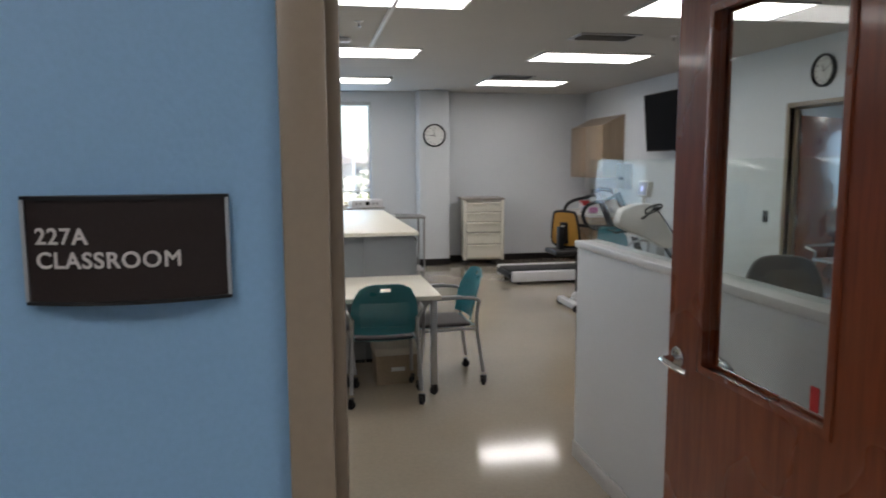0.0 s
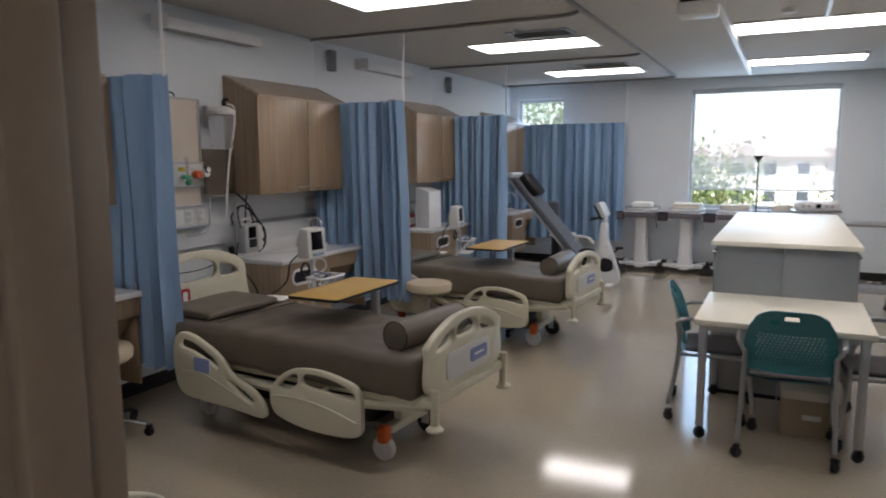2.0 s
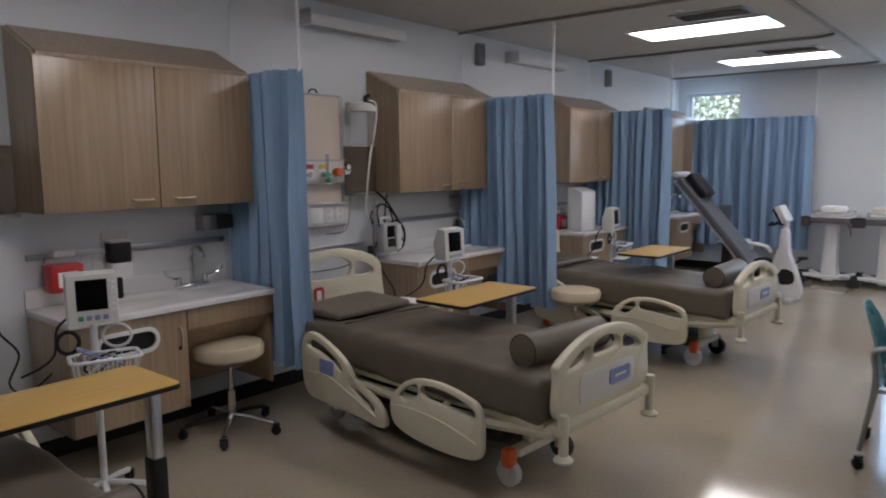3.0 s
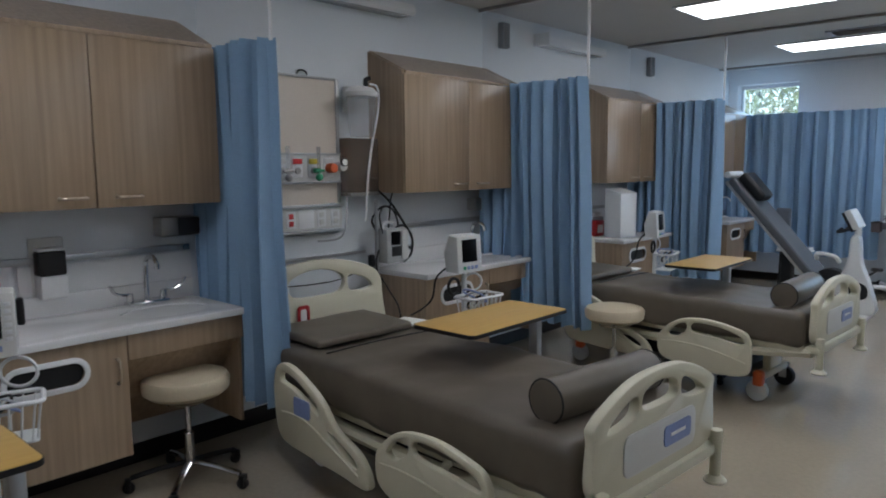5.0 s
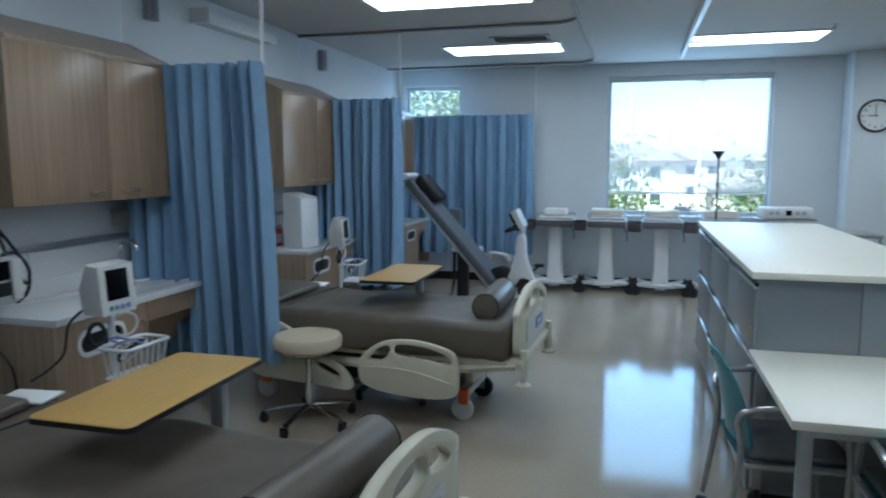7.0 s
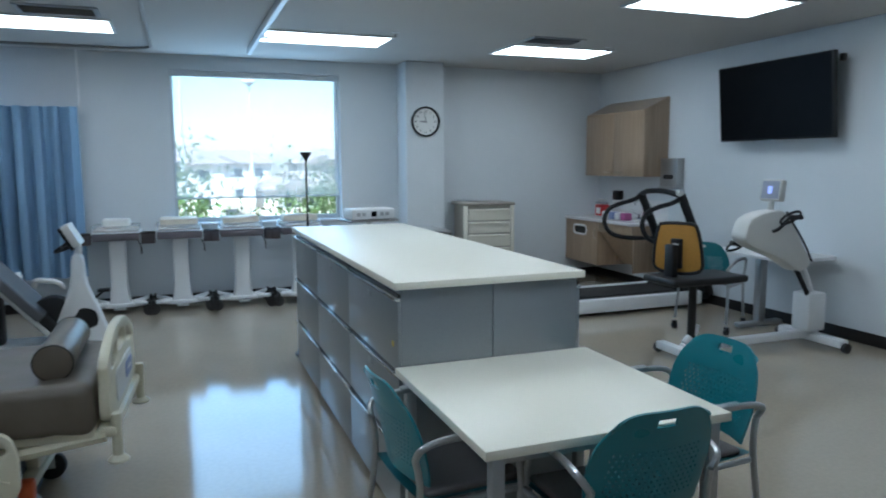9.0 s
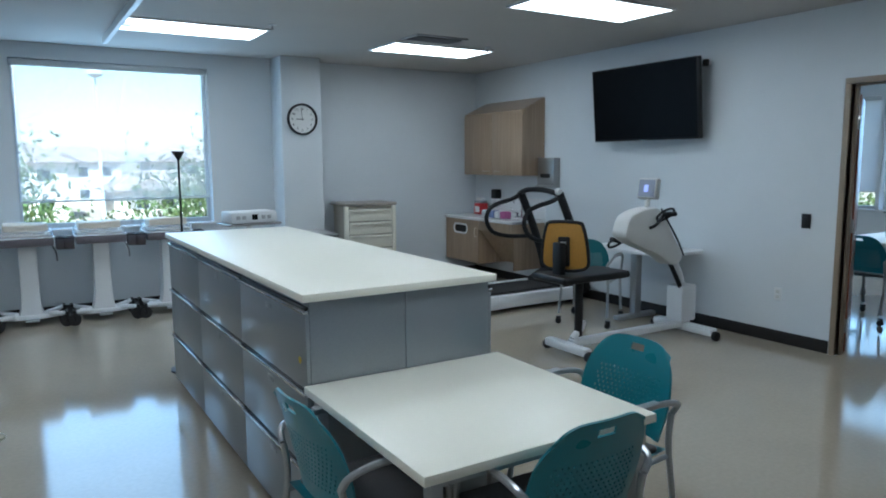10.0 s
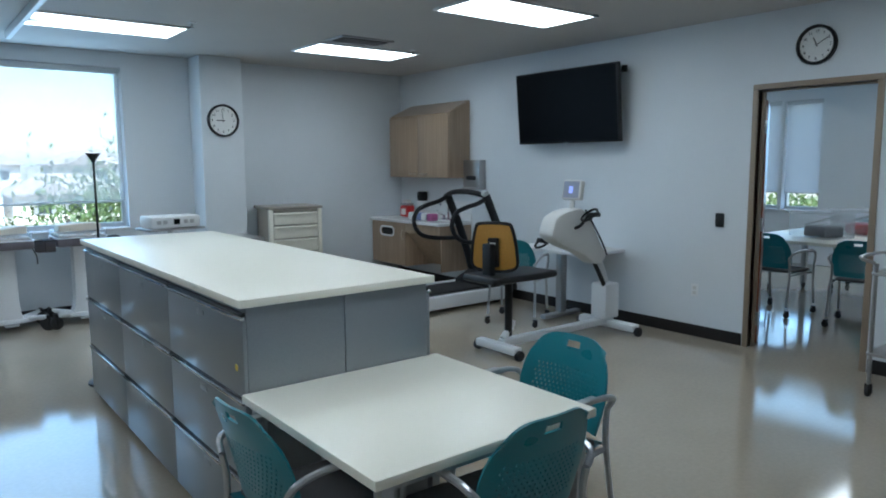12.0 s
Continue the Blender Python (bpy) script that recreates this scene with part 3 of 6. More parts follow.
for i, (x, y, h, s) in enumerate(((-1.6, 19, 6.1, 1.9), (0.2, 22, 4.5, 1.5), (-4.6, 17.5, 9.0, 2.4), (-6.3, 21, 9.6, 2.6), (3.0, 21, 5.7, 1.7), (4.7, 23, 6.0, 1.9), (-2.9, 24, 6.0, 1.8), (19, 12, 6.0, 2.2), (21, 8.5, 5.6, 2.0), (18.5, 15, 5.4, 1.8))):
    tree(pose(x, y, -4.1), h, s, i, "leafy green tree outside the window")
for x, y in ((-0.45, 30), (2.5, 36)):
    s = thing("street_lamp", "pale street lamp on a tall pole outside", "street lamp", pose(x, y, -4.1), group="street lamps")
    part("pole", cyl((0, 0, 0), (0, 0, 9.2), 0.09, 0.05, seg=10), WHITE, s)
    part("lamp_head", lathe([(0.05, 9.1), (0.32, 9.25), (0.30, 9.45), (0.05, 9.6)], seg=14), WHITE, s)

# ---- ceiling fittings ----
LX, LY = (-2.325, 0.118, 2.59), (2.45, 4.89, 7.33, 9.77)
light0 = thing("ceiling_light", "bright recessed white ceiling light panel", "ceiling light", pose(0, 0, H), group="ceiling light panels")
part("diffuser", box(0.02, 0.02, -0.012, 1.20, 0.59, -0.006), DIFFUSER, light0, "glowing white diffuser")
part("frame", plate([(0, 0), (1.22, 0), (1.22, 0.61), (0, 0.61)], [[(0.022, 0.022), (1.198, 0.022), (1.198, 0.588), (0.022, 0.588)]], 0.016, pose(0, 0, -0.016)), WHITE, light0)
for i, x in enumerate(LX):
    for j, y in enumerate(LY):
        # the panel over the nearest bay is unseen, added to light that bay
        if (i, j) == (0, 0):
            light0.matrix_basis = pose(x, y, H)
        elif j:
            copy_thing(light0, pose(x, y, H))
# unseen panels, added to brighten the side room and its door leaf
copy_thing(light0, pose(7.6, 6.6, H))
copy_thing(light0, pose(7.6, 9.0, H))
copy_thing(light0, pose(7.6, 4.2, H))
# two unseen corridor panels, added behind the camera to light the blue wall
cl = copy_thing(light0, pose(-1.6, -0.7, H))
tagged(cl, "unseen corridor ceiling light panel added to light the blue wall")
for k in cl.children:
    if k.name.startswith("diffuser"):
        k.data = k.data.copy()
        k.data.materials[0] = CORRIDOR_FILL_GLOW
copy_thing(cl, pose(1.2, -0.7, H))


def vent(m):
    v = thing("ceiling_vent", "grey square ceiling air vent with slats", "air vent", m, group="ceiling vents")
    part("backing", box(-0.26, -0.14, -0.004, 0.26, 0.14, -0.001), BLACK, v)
    part("frame", plate([(-0.29, -0.17), (0.29, -0.17), (0.29, 0.17), (-0.29, 0.17)], [[(-0.25, -0.13), (0.25, -0.13), (0.25, 0.13), (-0.25, 0.13)]], 0.012, pose(0, 0, -0.012), bevel=0.003), SILVER, v)
    s0 = part("slat", box(-0.25, -0.016, -0.010, 0.25, 0.016, -0.007), STAINLESS, v, at=pose(0, -0.10, -0.004, 28))
    for k in range(1, 6):
        share("slat", s0, v, pose(0, -0.10 + 0.04 * k, -0.004, 28))
    return v


for x, y in ((-1.45, 9.50), (2.87, 9.48), (2.85, 6.45), (-1.45, 7.05)):
    vent(pose(x, y, H))


def sprinkler(m):
    s = thing("sprinkler", "small ceiling sprinkler head", "sprinkler", m, group="sprinklers")
    part("rose", lathe([(0.035, -0.001), (0.035, -0.006), (0.012, -0.014)], seg=16), WHITE, s)
    b = cyl((0, 0, -0.014), (0, 0, -0.045), 0.008)
    cyl((0, 0, -0.045), (0, 0, -0.049), 0.018, bm=b)
    part("nozzle", b, STAINLESS, s)


for x, y in ((3.62, 9.64), (1.28, 9.55), (3.45, 6.3), (-1.6, 6.75), (0.62, 6.1)):
    sprinkler(pose(x, y, H))
for x, y in ((0.55, 6.9), (0.18, 10.05), (0.33, 5.7)):
    sm = thing("smoke_detector", "small round white ceiling detector", "smoke detector", pose(x, y, H), group="detectors")
    part("housing", lathe([(0.06, 0), (0.06, -0.012), (0.045, -0.035), (0.01, -0.04)], seg=20), WHITE, sm)
hoist = thing("ceiling_hoist", "white ceiling hoist rail with a motor box", "ceiling hoist", pose(0, 0, 0))
part("rail", box(0.085, 6.15, H - 0.07, 0.125, 10.9, H - 0.001, 0.004), WHITE, hoist)
part("motor_box", box(-0.14, 6.0, H - 0.15, 0.12, 6.22, H - 0.06, 0.02), OFFWHITE, hoist)
part("dark_cap", box(-0.12, 6.02, H - 0.06, 0.08, 6.20, H - 0.035, 0.005), BLACK, hoist)
rail2 = tagged(part("ceiling_rail", box(0.80, 4.3, H - 0.03, 0.83, 7.30, H - 0.001, 0.003), WHITE), "thin white surface conduit on the ceiling", "conduit")

# curtain tracks
TRACK = material("track_aluminium", (0.34, 0.32, 0.30), 0.45, metal=0.5, grain=0.1, scale=40)
CY = (3.92, 6.33, 8.76, 11.22)
trk = thing("curtain_track", "grey metal curtain track fixed to the ceiling", "curtain track", pose(0, 0, H - 0.016))
part("long_rail", box(-0.855, 1.3, -0.012, -0.825, 11.0, 0.0145, 0.003), TRACK, trk)
for y in CY:
    arc = [(-1.09 + 0.25 * math.sin(radians(a)), y - 0.25 + 0.25 * math.cos(radians(a)), 0) for a in range(0, 91, 10)]
    part("branch_rail", tube([(XW + 0.01, y, 0), (-1.3, y, 0)] + arc, 0.014, seg=6, smooth=0), TRACK, trk)


def curtain(y, x0, x1, folds, depth, seed, label, z0=0.36, flare=0.06):
    """A gathered curtain with a net top, hanging from a track along x."""
    rnd = random.Random(seed)
    ph = [rnd.uniform(0.45, 1.45) for _ in range(folds + 2)]
    skew = [rnd.uniform(-0.30, 0.30) for _ in range(folds + 2)]
    c = thing("privacy_curtain", label, "curtain", pose(0, y, 0), group="privacy curtains")
    n = folds * 10

    def sheet(za, zb, rows, amp):
        b = bmesh.new()
        grid = []
        for j in range(rows + 1):
            z = za + (zb - za) * j / rows
            low = max(0.0, (2.15 - z) / 1.8)
            row = []
            for i in range(n + 1):
                s = i / n
                f = s * folds
                k = int(f)
                wt = ph[k] + (ph[k + 1] - ph[k]) * (f - k)
                lean = skew[k] + (skew[k + 1] - skew[k]) * (f - k)
                a = depth * amp * wt * (1 + 0.35 * low)
                x = x0 + (x1 - x0) * s + flare * low * s + 0.014 * min(1.0, amp * 2) * math.sin(f * 4 * math.pi + seed)
                yy = a * math.sin((f + lean * (0.5 + 0.5 * low)) * 2 * math.pi) + 0.25 * a * math.sin(f * 4.6 * math.pi + 2 + low)
                row.append(b.verts.new((x, yy + 0.012 * math.sin(3 * z + f), z)))
            grid.append(row)
        for j in range(rows):
            for i in range(n):
                b.faces.new((grid[j][i], grid[j][i + 1], grid[j + 1][i + 1], grid[j + 1][i]))
        return b
    part("cloth", sheet(z0, 2.145, 10, 1.0), CURTAIN, c)
    part("net_top", sheet(2.145, 2.715, 3, 0.05), MESH_NET, c, "white open net top")
    part("hem", box(x1 + 0.002, -0.004, 2.13, x1 + 0.022, 0.004, 2.715), WHITE, c, "white edge tape")
    return c


curtain(CY[0], -3.42, -2.74, 8, 0.065, 1, "light blue privacy curtain gathered against the wall", flare=0.03)
curtain(CY[1], -3.42, -2.475, 10, 0.065, 2, "light blue privacy curtain gathered against the wall", flare=0.07)
curtain(CY[2], -3.42, -2.45, 10, 0.062, 3, "light blue privacy curtain gathered against the wall", z0=0.40, flare=0.0)
curtain(CY[3] + 0.10, -3.40, -1.56, 11, 0.055, 4, "light blue privacy curtain spread in front of the narrow window", z0=0.40, flare=0.0)

# ---- the bed bays ----
BAYS = (2.63, 5.165, 7.765, 10.34)


def pull(parent, m):
    """A bow handle, along local x."""
    b = tube([(-0.055, 0, 0), (-0.05, 0.022, 0), (0, 0.03, 0), (0.05, 0.022, 0), (0.055, 0, 0)], 0.0072, seg=8, smooth=4)
    ball((-0.055, 0.002, 0), 0.009, bm=b), ball((0.055, 0.002, 0), 0.009, bm=b)
    return part("handle", b, SATIN, parent, "small satin bronze bow handle", m)


def wall_cabinet(m, w, label):
    """Local x out from the wall, y along it, z up from the cabinet's underside."""
    c = thing("wall_cabinet", label, "cabinet", m, group="oak wall cabinets")
    side = [(0, 0), (0.32, 0), (0.32, 0.785), (0, 0.935)]
    for y in (0, w - 0.018):
        part("side_panel", plate(side, [], 0.018, Matrix.Translation((0, y + 0.018, 0)) @ Matrix(((1, 0, 0, 0), (0, 0, -1, 0), (0, 1, 0, 0), (0, 0, 0, 1)))), OAK, c)
    part("underside", box(0, 0.019, 0.0, 0.318, w - 0.019, 0.018), OAK, c)
    part("back", box(0, 0.019, 0.019, 0.012, w - 0.019, 0.9), OAK, c)
    b = bmesh.new()
    v = [b.verts.new(p) for p in ((0.0, 0.0185, 0.925), (0.3415, 0.0185, 0.764), (0.3415, w - 0.0185, 0.764), (0, w - 0.0185, 0.925), (0.0, 0.0185, 0.943), (0.3415, 0.0185, 0.782), (0.3415, w - 0.0185, 0.782), (0, w - 0.0185, 0.943))]
    for q in ((0, 1, 2, 3), (4, 5, 6, 7), (0, 1, 5, 4), (1, 2, 6, 5), (2, 3, 7, 6), (3, 0, 4, 7)):
        b.faces.new([v[i] for i in q])
    part("sloping_top", b, OAK, c)
    for k in range(2):
        y0, y1 = 0.003 + k * w / 2, w / 2 * (k + 1) - 0.003
        d = part("door", box(0, 0, 0, 0.02, y1 - y0, 0.758, 0.0015), OAK, c, at=pose(0.321, y0, 0.003))
        pull(d, pose(0.02, (y1 - y0) - 0.10 if k == 0 else 0.14, 0.045, 0, 0, -90))
    return c


for i, y in enumerate(BAYS):
    w = (1.215, 1.285, 1.31, 1.20)[i]
    wall_cabinet(pose(XW + 0.002, y, 1.362), w, "grey-brown oak wall cabinet with two doors and sloping top")


def faucet(parent, m):
    f = part("faucet", box(-0.03, -0.085, 0, 0.03, 0.085, 0.022, 0.008), CHROME, parent, "chrome gooseneck tap with wing levers", m)
    part("spout", tube([(0, 0, 0.02), (0, 0, 0.14), (0.012, 0, 0.185), (0.055, 0, 0.205), (0.095, 0, 0.185), (0.105, 0, 0.155)], 0.010, seg=10), CHROME, f)
    for s in (-1, 1):
        b = cyl((0, s * 0.07, 0.02), (0, s * 0.07, 0.055), 0.013)
        tube([(0, s * 0.07, 0.052), (0.01, s * 0.105, 0.055), (0.02, s * 0.14, 0.07), (0.025, s * 0.155, 0.10)], 0.0085, seg=8, bm=b, flat=0.7)
        part("lever", b, CHROME, f)
    return f


def counter_unit(m, w, label):
    """Wall-hung vanity: door cupboard, knee space, top with a sunk basin. Local x out, y along the wall."""
    c = thing("sink_counter", label, "counter", m, group="sink counters")
    D, top, cw = 0.53, 0.845, w * 0.52
    cx, cy = 0.285, w * 0.76
    oval = [(cx + 0.155 * math.cos(a), cy + 0.21 * math.sin(a)) for a in [2 * math.pi * k / 28 for k in range(28)]]
    t = part("worktop", plate([(0, 0), (D, 0), (D, w), (0, w)], [oval], 0.035, pose(0, 0, top - 0.035), bevel=0.004), COUNTER, c, "white solid worktop")
    part("basin", lathe([(1.0, -0.004), (0.97, -0.02), (0.86, -0.07), (0.55, -0.115), (0.12, -0.125)], seg=28), COUNTER, t, at=pose(cx, cy, top - 0.004) @ Matrix.Diagonal((0.157, 0.212, 1, 1)))
    part("splashback", box(0, 0, top, 0.015, w, top + 0.10, 0.003), COUNTER, c)
    part("splash_panel", box(0.0, w * 0.30, top + 0.101, 0.006, w, top + 0.245), WHITE, c)
    part("cupboard", box(0.01, 0.004, 0.25, D - 0.045, cw, top - 0.036, 0.002), OAK, c)
    hole = rounded(0.30, 0.10, 0.049, cw * 0.47, 0.43)
    d = part("door", plate([(0.006, 0.004), (cw - 0.004, 0.004), (cw - 0.004, 0.552), (0.006, 0.552)], [hole], 0.02, upright(0, 0, 0)), OAK, c, at=pose(D - 0.044, 0, 0.253))
    part("opening_rim", plate(rounded(0.34, 0.14, 0.069, cw * 0.47, 0.43), [rounded(0.292, 0.092, 0.045, cw * 0.47, 0.43)], 0.006, upright(0.0205), bevel=0.002), WHITE, d, "white oval rim of the waste opening")
    part("opening_dark", plate(rounded(0.296, 0.096, 0.047, cw * 0.47, 0.43), [], 0.004, upright(0.002)), BLACK, d)
    pull(d, pose(0.02, cw - 0.05, 0.40, 0, 90, -90))
    part("apron", box(D - 0.045, cw + 0.003, top - 0.155, D - 0.025, w - 0.003, top - 0.036, 0.002), OAK, c)
    part("end_panel", box(0.01, w - 0.02, 0.25, D - 0.05, w - 0.002, top - 0.036, 0.002), OAK, c)
    b = bmesh.new()
    v = [b.verts.new(p) for p in ((D - 0.06, cw, top - 0.16), (D - 0.06, w - 0.021, top - 0.16), (0.14, w - 0.021, 0.28), (0.14, cw, 0.28))]
    v += [b.verts.new(q.co + Vector((-0.012, 0, -0.012))) for q in v]
    for q in ((0, 1, 2, 3), (4, 5, 6, 7), (0, 1, 5, 4), (1, 2, 6, 5), (2, 3, 7, 6), (3, 0, 4, 7)):
        b.faces.new([v[i] for i in q])
    part("sloping_panel", b, OAK, c)
    faucet(c, pose(0.085, cy, top) @ Matrix.Diagonal((1.25, 1.25, 1.25, 1)))
    return c


for i, y in enumerate(BAYS):
    counter_unit(pose(XW + 0.002, y + 0.0, 0), (1.21, 1.275, 1.29, 1.15)[i], "wall-hung oak counter with white top and sink")
    r = tagged(part("equipment_rail", box(XW + 0.001, y + 0.02, 1.100, XW + 0.022, y + 1.2, 1.132, 0.003), SILVER), "narrow grey metal rail on the wall", "wall rail", group="wall rails")
    td = thing("towel_dispenser", "dark steel paper dispenser under the cabinet", "dispenser", pose(XW + 0.001, y + 1.12, 1.235), group="paper dispensers")
    part("body", box(0, -0.11, -0.05, 0.10, 0.10, 0.05, 0.008), STAINLESS, td)
    part("front_cover", box(0.101, -0.02, -0.045, 0.106, 0.098, 0.045, 0.004), material("smoked_cover", (0.06, 0.06, 0.065), 0.3), td)

# things on and over the first counters
sd = thing("soap_dispenser", "white wall soap dispenser with a dark window", "soap dispenser", pose(XW + 0.001, 3.12, 0.96))
part("backplate", box(0, -0.075, -0.03, 0.008, 0.075, 0.26, 0.006), OFFWHITE, sd)
part("lower_body", box(0.008, -0.06, -0.02, 0.095, 0.06, 0.085, 0.012), WHITE, sd)
part("dark_window", box(0.008, -0.06, 0.087, 0.09, 0.06, 0.20, 0.010), BLACK, sd)
part("lid", box(0.008, -0.058, 0.201, 0.085, 0.058, 0.215, 0.005), WHITE, sd)


def sharps_bin(m):
    s = thing("sharps_bin", "red sharps container with a pale lid", "sharps container", m, group="sharps containers")
    part("body", box(-0.06, -0.085, 0, 0.06, 0.085, 0.15, 0.012), RED, s)
    part("label", box(0.0605, -0.05, 0.03, 0.0625, 0.05, 0.11), PAPER, s)
    part("lid", box(-0.055, -0.08, 0.151, 0.055, 0.08, 0.185, 0.010), CLEAR_PLASTIC, s, "clear lid")
    part("flap", box(-0.03, -0.055, 0.186, 0.04, 0.055, 0.225, 0.01), OFFWHITE, s)
    part("wall_bracket", box(-0.089, -0.05, 0.02, -0.0605, 0.05, 0.17, 0.004), OFFWHITE, s)


sharps_bin(pose(XW + 0.09, 2.80, 0.93))
sharps_bin(pose(XW + 0.09, 8.0, 0.846))
tb = thing("box_dispenser", "tall white box dispenser standing on the counter", "dispenser", pose(XW + 0.35, 8.03, 0.846, 0, 0, -6))
part("body", box(-0.09, -0.13, 0, 0.09, 0.13, 0.42, 0.006), WHITE, tb)
part("sloping_lid", plate([(-0.09, 0), (0.09, 0), (-0.09, 0.045)], [], 0.26, Matrix.Translation((0, 0.13, 0.421)) @ Matrix(((1, 0, 0, 0), (0, 0, -1, 0), (0, 1, 0, 0), (0, 0, 0, 1)))), WHITE, tb)


def steel_box(name, y0, y1, z0, z1, d, label, sheet=None):
    s = thing(name, label, "glove dispenser", pose(XW + 0.001, (y0 + y1) / 2, z0), group="steel wall boxes")
    w = y1 - y0
    part("body", box(0, -w / 2, 0, d, w / 2, z1 - z0, 0.004), sheet or STAINLESS, s)
    if not sheet:
        part("opening", plate(rounded(w * 0.6, 0.05, 0.024, 0, (z1 - z0) * 0.35), [], 0.003, upright(d)), BLACK, s)
    part("tray", box(0, -w / 2 - 0.005, -0.022, d + 0.03, w / 2 + 0.005, -0.002, 0.003), STAINLESS, s)
    return s


steel_box("glove_dispenser", 4.89, 5.155, 1.37, 1.72, 0.10, "smoky brown acrylic wall box beside the oak cabinet", BRONZE_ACRYLIC)
steel_box("glove_dispenser", 2.26, 2.60, 1.36, 1.70, 0.10, "smoky brown acrylic wall box beside the oak cabinet", BRONZE_ACRYLIC)


# headwall unit
def headwall(y):
    h = thing("headwall_panel", "beige headwall panel with gas outlets and sockets", "medical panel", pose(XW + 0.001, y, 1.13), group="headwall panels")
    part("board", box(0, 0.02, 0.0, 0.018, 0.80, 0.95, 0.003), BEIGE_BOARD, h)
    for yy in (0.0, 0.80):
        part("side_trim", box(0, yy, -0.01, 0.03, yy + 0.02, 0.96, 0.004), SILVER, h)
    part("top_trim", box(0, 0.021, 0.95, 0.028, 0.799, 0.965, 0.004), SILVER, h)
    part("hook", tube([(0.028, 0.5, 0.97), (0.028, 0.52, 0.99), (0.028, 0.56, 0.99), (0.028, 0.58, 0.97)], 0.006, seg=6), BLACK, h)
    part("gas_channel", box(0.0185, 0.021, 0.32, 0.055, 0.799, 0.48, 0.004), OFFWHITE, h)
    for z in (0.49, 0.315):
        part("channel_trim", box(0.0185, 0.021, z - 0.01, 0.065, 0.799, z + 0.003, 0.002), SILVER, h)
    for k, (yy, mt) in enumerate(((0.10, GREEN), (0.22, OFFWHITE), (0.34, OFFWHITE), (0.46, RED), (0.58, YELLOW), (0.70, OFFWHITE))):
        o = part("gas_outlet", box(0.0555, yy - 0.04, 0.345, 0.062, yy + 0.04, 0.465, 0.004), WHITE, h)
        part("colour_tab", box(0.0625, yy - 0.034, 0.425, 0.068, yy + 0.034, 0.458, 0.002), mt, o)
        part("socket_ring", cyl((0.0625, yy, 0.385), (0.072, yy, 0.385), 0.02, seg=14), STAINLESS, o)
    for yy in (0.36, 0.585):
        f = part("flow_meter", cyl((0.11, yy, 0.33), (0.11, yy, 0.53), 0.012, seg=10), CLEAR_PLASTIC, h, "clear flow tube")
        b = cyl((0.07, yy, 0.385), (0.12, yy, 0.385), 0.016, seg=12)
        ball((0.115, yy, 0.345), 0.024, bm=b)
        cyl((0.115, yy - 0.035, 0.385), (0.115, yy + 0.035, 0.385), 0.008, bm=b)
        part("valve", b, GREEN if yy > 0.5 else STAINLESS, f)
    g = part("regulator", cyl((0.06, 0.765, 0.41), (0.13, 0.765, 0.41), 0.03, seg=16), OFFWHITE, h, "suction regulator with a gauge")
    part("orange_body", cyl((0.06, 0.70, 0.40), (0.12, 0.70, 0.40), 0.03, seg=14, bevel=0.004), ORANGE, g)
    part("gauge", cyl((0.131, 0.765, 0.435), (0.142, 0.765, 0.435), 0.026, seg=18), BLACK, g)
    part("gauge_face", cyl((0.1425, 0.765, 0.435), (0.144, 0.765, 0.435), 0.020, seg=18), PAPER, g)
    part("socket_channel", box(0.0185, 0.021, 0.02, 0.06, 0.799, 0.155, 0.004), OFFWHITE, h)
    part("lower_shelf", box(0.0185, 0.021, 0.0, 0.085, 0.799, 0.017, 0.003), SILVER, h)
    part("upper_shelf", box(0.0185, 0.021, 0.157, 0.085, 0.799, 0.175, 0.003), SILVER, h)
    for yy, red in ((0.16, 1), (0.40, 1), (0.63, 0), (0.74, 0)):
        o = part("socket", box(0.0605, yy - 0.035, 0.035, 0.065, yy + 0.035, 0.14, 0.004), WHITE, h)
        for z in (0.065, 0.11):
            part("socket_face", box(0.0655, yy - 0.016, z - 0.016, 0.068, yy + 0.016, z + 0.016, 0.003), RED if red else OFFWHITE, o)
    part("blank_plate", box(0.0605, 0.455, 0.03, 0.064, 0.575, 0.145, 0.003), WHITE, h)
    part("hose", tube([(0.10, 0.80, 0.33), (0.09, 0.815, 0.15), (0.05, 0.80, -0.04), (0.03, 0.62, -0.06)], 0.007, seg=7), CLEAR_PLASTIC, h)
    return h


headwall(4.065)

# suction canister beside the panel
ca = thing("suction_canister", "clear suction canister on a wall bracket with white hose", "suction canister", pose(XW + 0.001, 4.965, 1.69) @ Matrix.Diagonal((1.2, 1.4, 1.2, 1)))
part("bracket", box(0, -0.02, 0.16, 0.05, 0.02, 0.30, 0.004), OFFWHITE, ca)
part("jar", lathe([(0.055, 0.03), (0.062, 0.06), (0.072, 0.24)], (0.13, 0, 0), seg=20), CLEAR_PLASTIC, ca)
part("lid", lathe([(0.078, 0.241), (0.08, 0.262), (0.06, 0.285), (0.02, 0.295)], (0.13, 0, 0), seg=20), OFFWHITE, ca)
part("elbow", tube([(0.13, 0.03, 0.29), (0.13, 0.03, 0.33), (0.14, 0.05, 0.34)], 0.012, seg=8), BLACK, ca)
part("hose", tube([(0.14, 0.045, 0.31), (0.15, 0.085, 0.29), (0.14, 0.095, 0.18), (0.12, 0.07, 0.0), (0.13, 0.03, -0.2), (0.12, 0.02, -0.42)], 0.0055, seg=8), WHITE, ca)

